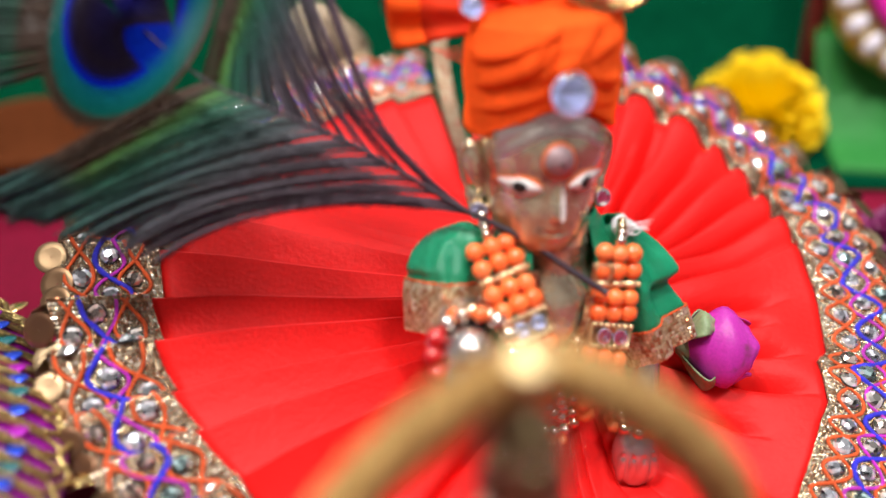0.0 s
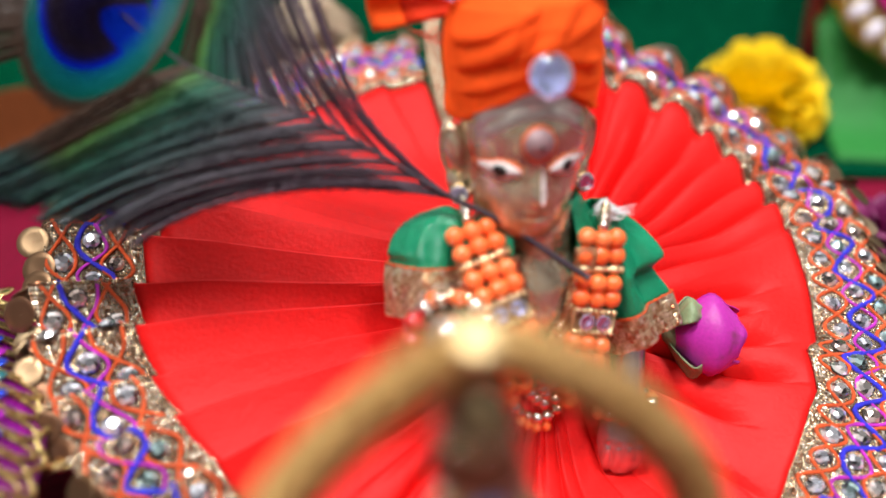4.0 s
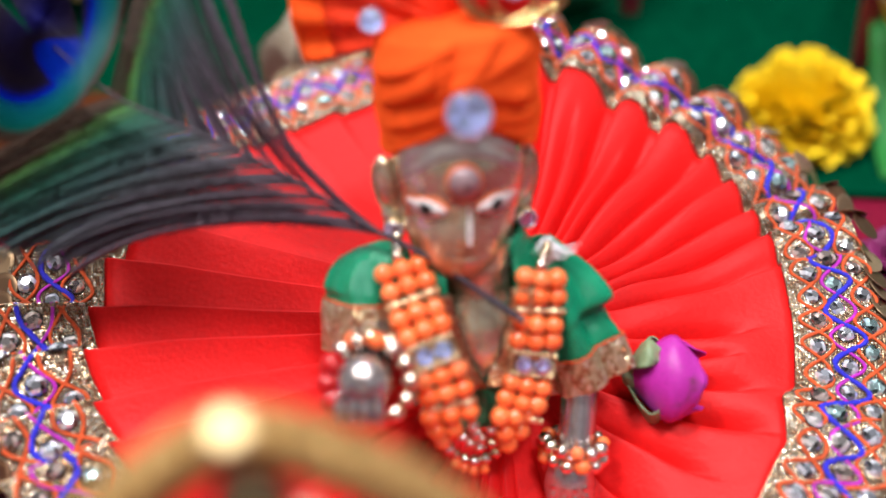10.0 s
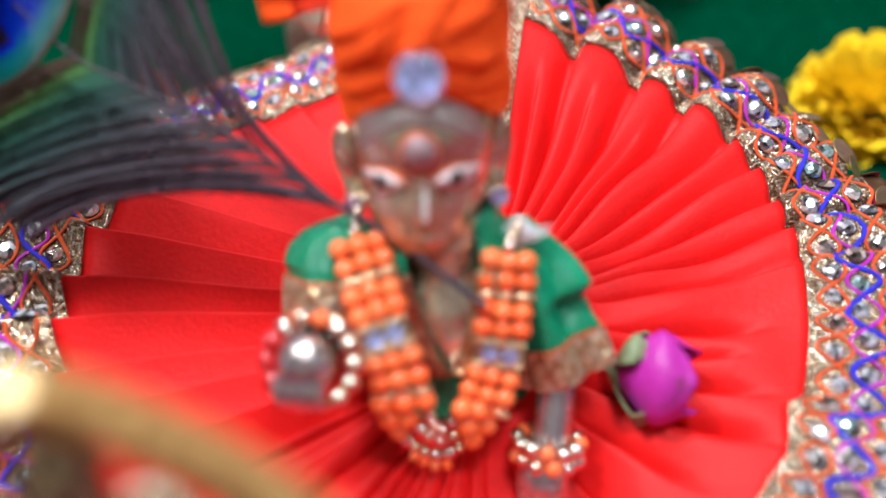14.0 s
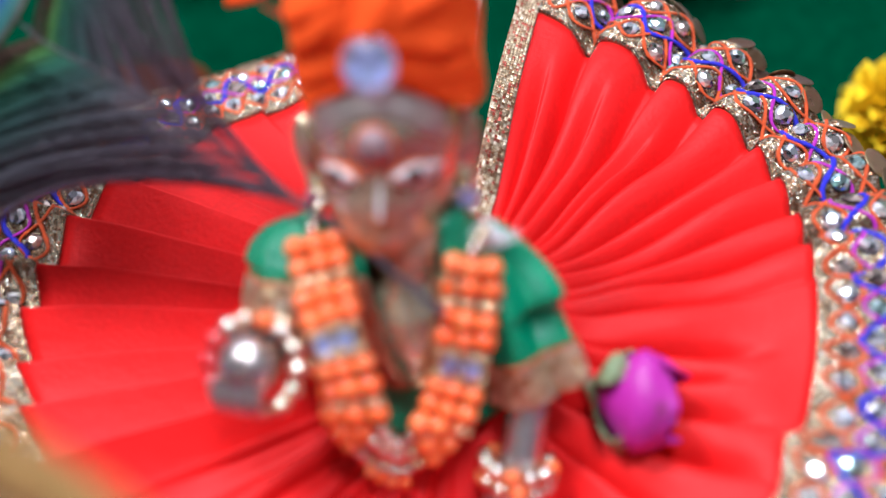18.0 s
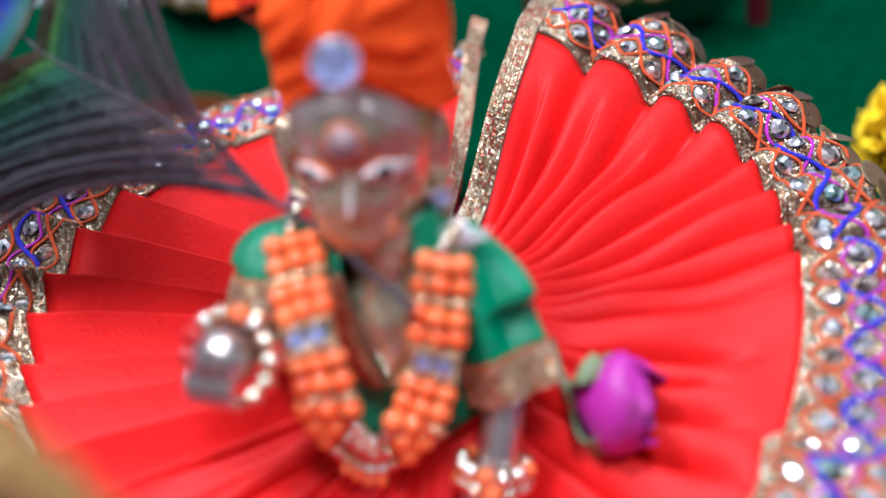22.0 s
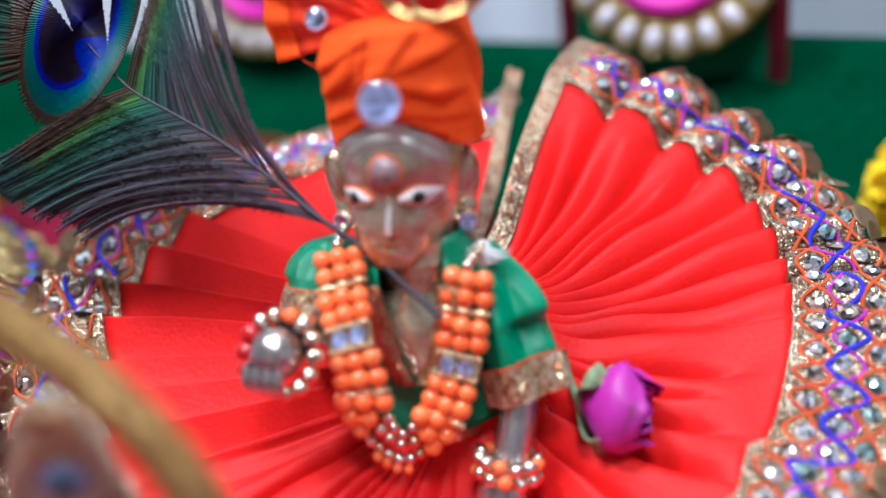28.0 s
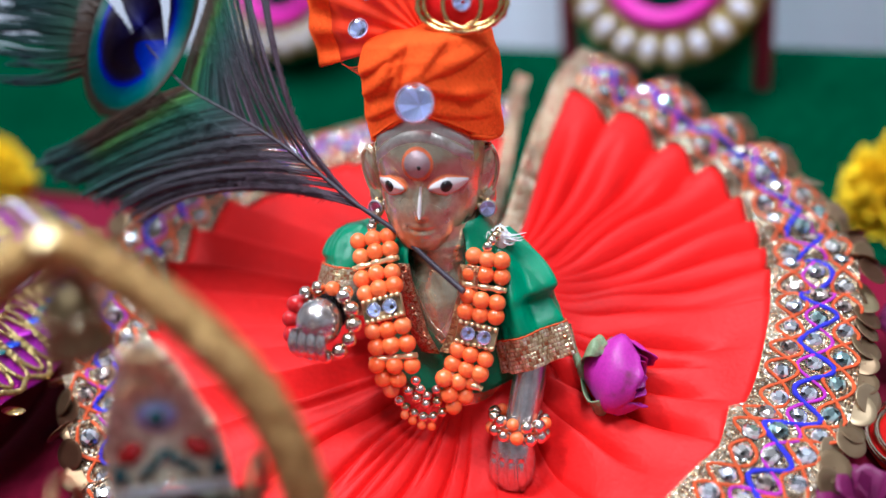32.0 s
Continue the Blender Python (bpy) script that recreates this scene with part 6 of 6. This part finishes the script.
g.box(TM @ Vector((0, -0.010, 0.0500)), (0.040, 0.026, 0.008), TM.to_3x3())
part("seat", g, CLAY, throne, "orange-brown seat")
for x in (-0.017, 0.017):
    for y in (-0.020, 0.000):
        g = Geo()
        g.lathe([(0.0030, 0.0), (0.0022, 0.006), (0.0018, 0.02), (0.0026, 0.034), (0.0022, 0.047)], TM @ Matrix.Translation((x, y, 0)), 12)
        part("leg", g, CLAY, throne)
    g = Geo()
    g.tube(curve([TM @ Vector((x * 1.25, 0.0, 0.054)), TM @ Vector((x * 1.3, -0.004, 0.066)), TM @ Vector((x * 1.3, -0.012, 0.070)), TM @ Vector((x * 1.25, -0.019, 0.066)), TM @ Vector((x * 1.2, -0.021, 0.053))], 24), 0.0011, 8)
    part("armrest", g, COPPER, throne, "looped copper armrest")

# ---- a second, purple and gold skirt beside the first ----
robe = thing("purple_skirt", (-0.2435, 0.169, 0.0), "purple foil doll skirt edged with gold cord and beads", "skirt")
RC = Vector((-0.2435, 0.169, 0))


def robe_at(a, r):
    return RC + Vector((r * math.cos(a), r * math.sin(a), 0.032 + 0.020 * smooth01((0.158 - r) / 0.03) + 0.0012 * math.sin(22 * a)))


g = Geo()
A0, A1 = radians(-25), radians(75)
g.grid([[robe_at(a, r) for a in np.linspace(A0, A1, 90)] for r in np.linspace(0.06, 0.150, 16)])
part("foil_cloth", g, PURPLE, robe, "purple foil cloth", thick=0.0008)
g = Geo()
g.grid([[RC + Vector((r * math.cos(a), r * math.sin(a), z)) for a in np.linspace(A0, A1, 60)] for r, z in ((0.140, 0.036), (0.132, 0.028), (0.124, 0.012), (0.120, 0.001))])
part("lining", g, MAROON, robe, "dark maroon lining under the hem", thick=0.0008)
q = random.Random(23)
for i in range(34):
    a = A0 + (A1 - A0) * (i + 0.5) / 34
    g = Geo()
    loop = [robe_at(a + 0.020 * math.sin(t) * (1.0 - 0.35 * math.cos(t)), 0.139 - 0.0095 * math.cos(t)) + Vector((0, 0, 0.0012)) for t in np.linspace(0, 2 * math.pi, 20, endpoint=False)]
    g.tube(loop, 0.0008, 6, closed=True)
    part("gold_loop", g, ZARI, robe, "petal loop of gold cord")
    m = facing(robe_at(a, 0.139) + Vector((0, 0, 0.0012)), (0.3, 0.1, 1))
    g = Geo()
    g.ball(m.translation, (0.0036, 0.0022, 0.0007), 14, 8, 0, Matrix.Rotation(a, 3, "Z"))
    part("spangle", g, (BLUE_FOIL, PURPLE, BLUE_FOIL, TEAL)[i % 4], robe)
    if i % 3:
        continue
    g = Geo()
    g.ball(robe_at(a + 0.012, 0.1535), (0.0048, 0.0026, 0.0006), 14, 8, 0, Matrix.Rotation(a, 3, "Z"))
    part("drop_spangle", g, GOLD, robe, "gold drop spangle")
for i in range(26):
    a = A0 + (A1 - A0) * (i + 0.5) / 26
    g = Geo()
    g.tube([robe_at(a + 0.026 * math.sin(t), 0.108 - 0.0085 * math.cos(t)) + Vector((0, 0, 0.0012)) for t in np.linspace(0, 2 * math.pi, 20, endpoint=False)], 0.0008, 6, closed=True)
    part("gold_loop", g, ZARI, robe, "petal loop of gold cord")
    g = Geo()
    g.ball(robe_at(a, 0.108) + Vector((0, 0, 0.0012)), (0.0032, 0.0022, 0.0007), 14, 8, 0, Matrix.Rotation(a, 3, "Z"))
    part("spangle", g, (TEAL, BLUE_FOIL, GOLD)[i % 3], robe)
silver = Geo().ball((0, 0, 0), 0.0013, 10, 7).mesh("silver_bead", PEARL)
for i in range(110):
    a = A0 + (A1 - A0) * (i + 0.5) / 110
    piece("silver_bead", silver, Matrix.Translation(robe_at(a, 0.126) + Vector((0, 0, 0.0016))), robe)
for r, rad in ((0.1215, 0.0010), (0.1305, 0.0009), (0.1495, 0.0010)):
    g = Geo()
    g.tube([robe_at(a, r + 0.0012 * math.sin(70 * a)) + Vector((0, 0, 0.0012)) for a in np.linspace(A0, A1, 260)], rad, 6)
    part("gold_cord", g, ZARI, robe, "twisted gold cord")


# ---- dark roses, red cloth with silver cord, clay lamp, gold bundle ----
def open_rose(c, r, seed, label):
    t = thing("rose", (c[0], c[1], 0), label, "flower", "dark roses")
    q = random.Random(seed)
    for ring_, (n, rad, lean, h) in enumerate(((3, 0.28, 0.15, 0.85), (5, 0.52, 0.45, 0.80), (6, 0.80, 0.85, 0.62), (6, 1.0, 1.15, 0.42))):
        for i in range(n):
            a = 2 * math.pi * (i + 0.5 * (ring_ % 2) + q.uniform(-0.1, 0.1)) / n
            rows = []
            for k in range(9):
                u = k / 8
                out = r * (0.12 + (rad - 0.12) * math.sin(u * math.pi / 2)) + 0.10 * r * lean * u * u
                z = c[2] + r * (h * math.sin(u * math.pi / 2 * 1.1) - 0.18 * lean * u ** 3 - 0.25)
                rows.append([(c[0] + out * math.cos(a + s * 0.62 * (0.35 + 0.65 * math.sin(math.pi * min(1, 0.2 + 0.65 * u)))), c[1] + out * math.sin(a + s * 0.62 * (0.35 + 0.65 * math.sin(math.pi * min(1, 0.2 + 0.65 * u)))), max(0.0015, z - 0.08 * r * s * s * u + 0.03 * r * math.sin(4 * s + i))) for s in (-1, -0.6, -0.2, 0.2, 0.6, 1)])
            g = Geo()
            g.grid(rows)
            part("petal", g, DARK_PETAL, t, thick=0.0005)
    g = Geo()
    g.lathe([(0.001, 0.0), (r * 0.3, 0.0012), (r * 0.4, r * 0.3), (r * 0.2, r * 0.5)], Matrix.Translation((c[0], c[1], 0)), 14)
    part("calyx", g, SEPAL, t)


open_rose((0.1745, 0.345, 0.022), 0.020, 4, "dark magenta rose lying beside the red skirt")
open_rose((0.160, 0.248, 0.010), 0.017, 8, "dark magenta rose lying before the skirt")

robe2 = thing("red_cloth_ornament", (0.172, 0.300, 0), "red cloth ornament edged with silver cord", "ornament")
oc = Vector((0.176, 0.300, 0.0))
g = Geo()
g.grid([[oc + Vector((r * math.cos(a), r * 1.15 * math.sin(a), 0.010 - 0.35 * r + 0.0006 * math.sin(9 * a))) for a in np.linspace(0, 2 * math.pi, 40)] for r in np.linspace(0.001, 0.022, 8)])
part("red_cloth", g, RED, robe2, thick=0.0008)
for r in (0.0215, 0.0185):
    g = Geo()
    g.tube([oc + Vector((r * math.cos(a), r * 1.15 * math.sin(a), 0.0115 - 0.35 * r)) for a in np.linspace(0, 2 * math.pi, 60, endpoint=False)], 0.0010, 7, closed=True)
    part("silver_cord", g, PALE_GOLD, robe2, "twisted silver cord")
for i in range(8):
    a = 2 * math.pi * i / 8
    g = Geo()
    g.ball(oc + Vector((0.0125 * math.cos(a), 0.0145 * math.sin(a), 0.0070)), (0.0028, 0.0018, 0.0009), 12, 7, 0, Matrix.Rotation(a, 3, "Z"))
    part("green_spangle", g, TEAL if i % 2 else EYE_BLUE, robe2)

lamp_ = thing("clay_lamp", (-0.185, 0.432, 0), "dark brown clay oil lamp by the green cloth", "oil lamp")
g = Geo()
g.lathe([(0.001, 0.0), (0.018, 0.0), (0.026, 0.006), (0.034, 0.018), (0.038, 0.031), (0.0365, 0.033), (0.034, 0.031), (0.028, 0.018), (0.015, 0.010), (0.001, 0.009)], Matrix.Translation((-0.185, 0.432, 0)), 36)
part("bowl", g, DARK_CLAY, lamp_)
g = Geo()
g.tube(curve([(-0.160, 0.414, 0.016), (-0.152, 0.408, 0.022), (-0.143, 0.402, 0.030)], 10), [0.010, 0.010, 0.0095, 0.009, 0.0085, 0.008, 0.007, 0.006, 0.005, 0.003], 12, flat=0.7)
part("spout", g, DARK_CLAY, lamp_)

g, rows = Geo(), []
for i in range(22):
    a = math.pi * (0.02 + 0.96 * i / 21)
    rows.append([])
    for j in range(44):
        t = 2 * math.pi * j / 44
        w = 1 + 0.12 * math.sin(5 * t + 3 * a) + 0.07 * math.sin(11 * t - 5 * a) + 0.05 * math.sin(9 * a)
        rows[-1].append((-0.055 + 0.026 * w * math.sin(a) * math.cos(t), 0.425 + 0.014 * w * math.sin(a) * math.sin(t), max(0.0015, 0.045 + 0.046 * math.cos(a) * (0.9 + 0.1 * w))))
g.grid(rows, False, True)
tagged(part("tinsel_cloth", g, RIBBON), "crumpled bundle of gold tinsel cloth behind the skirt", "cloth")
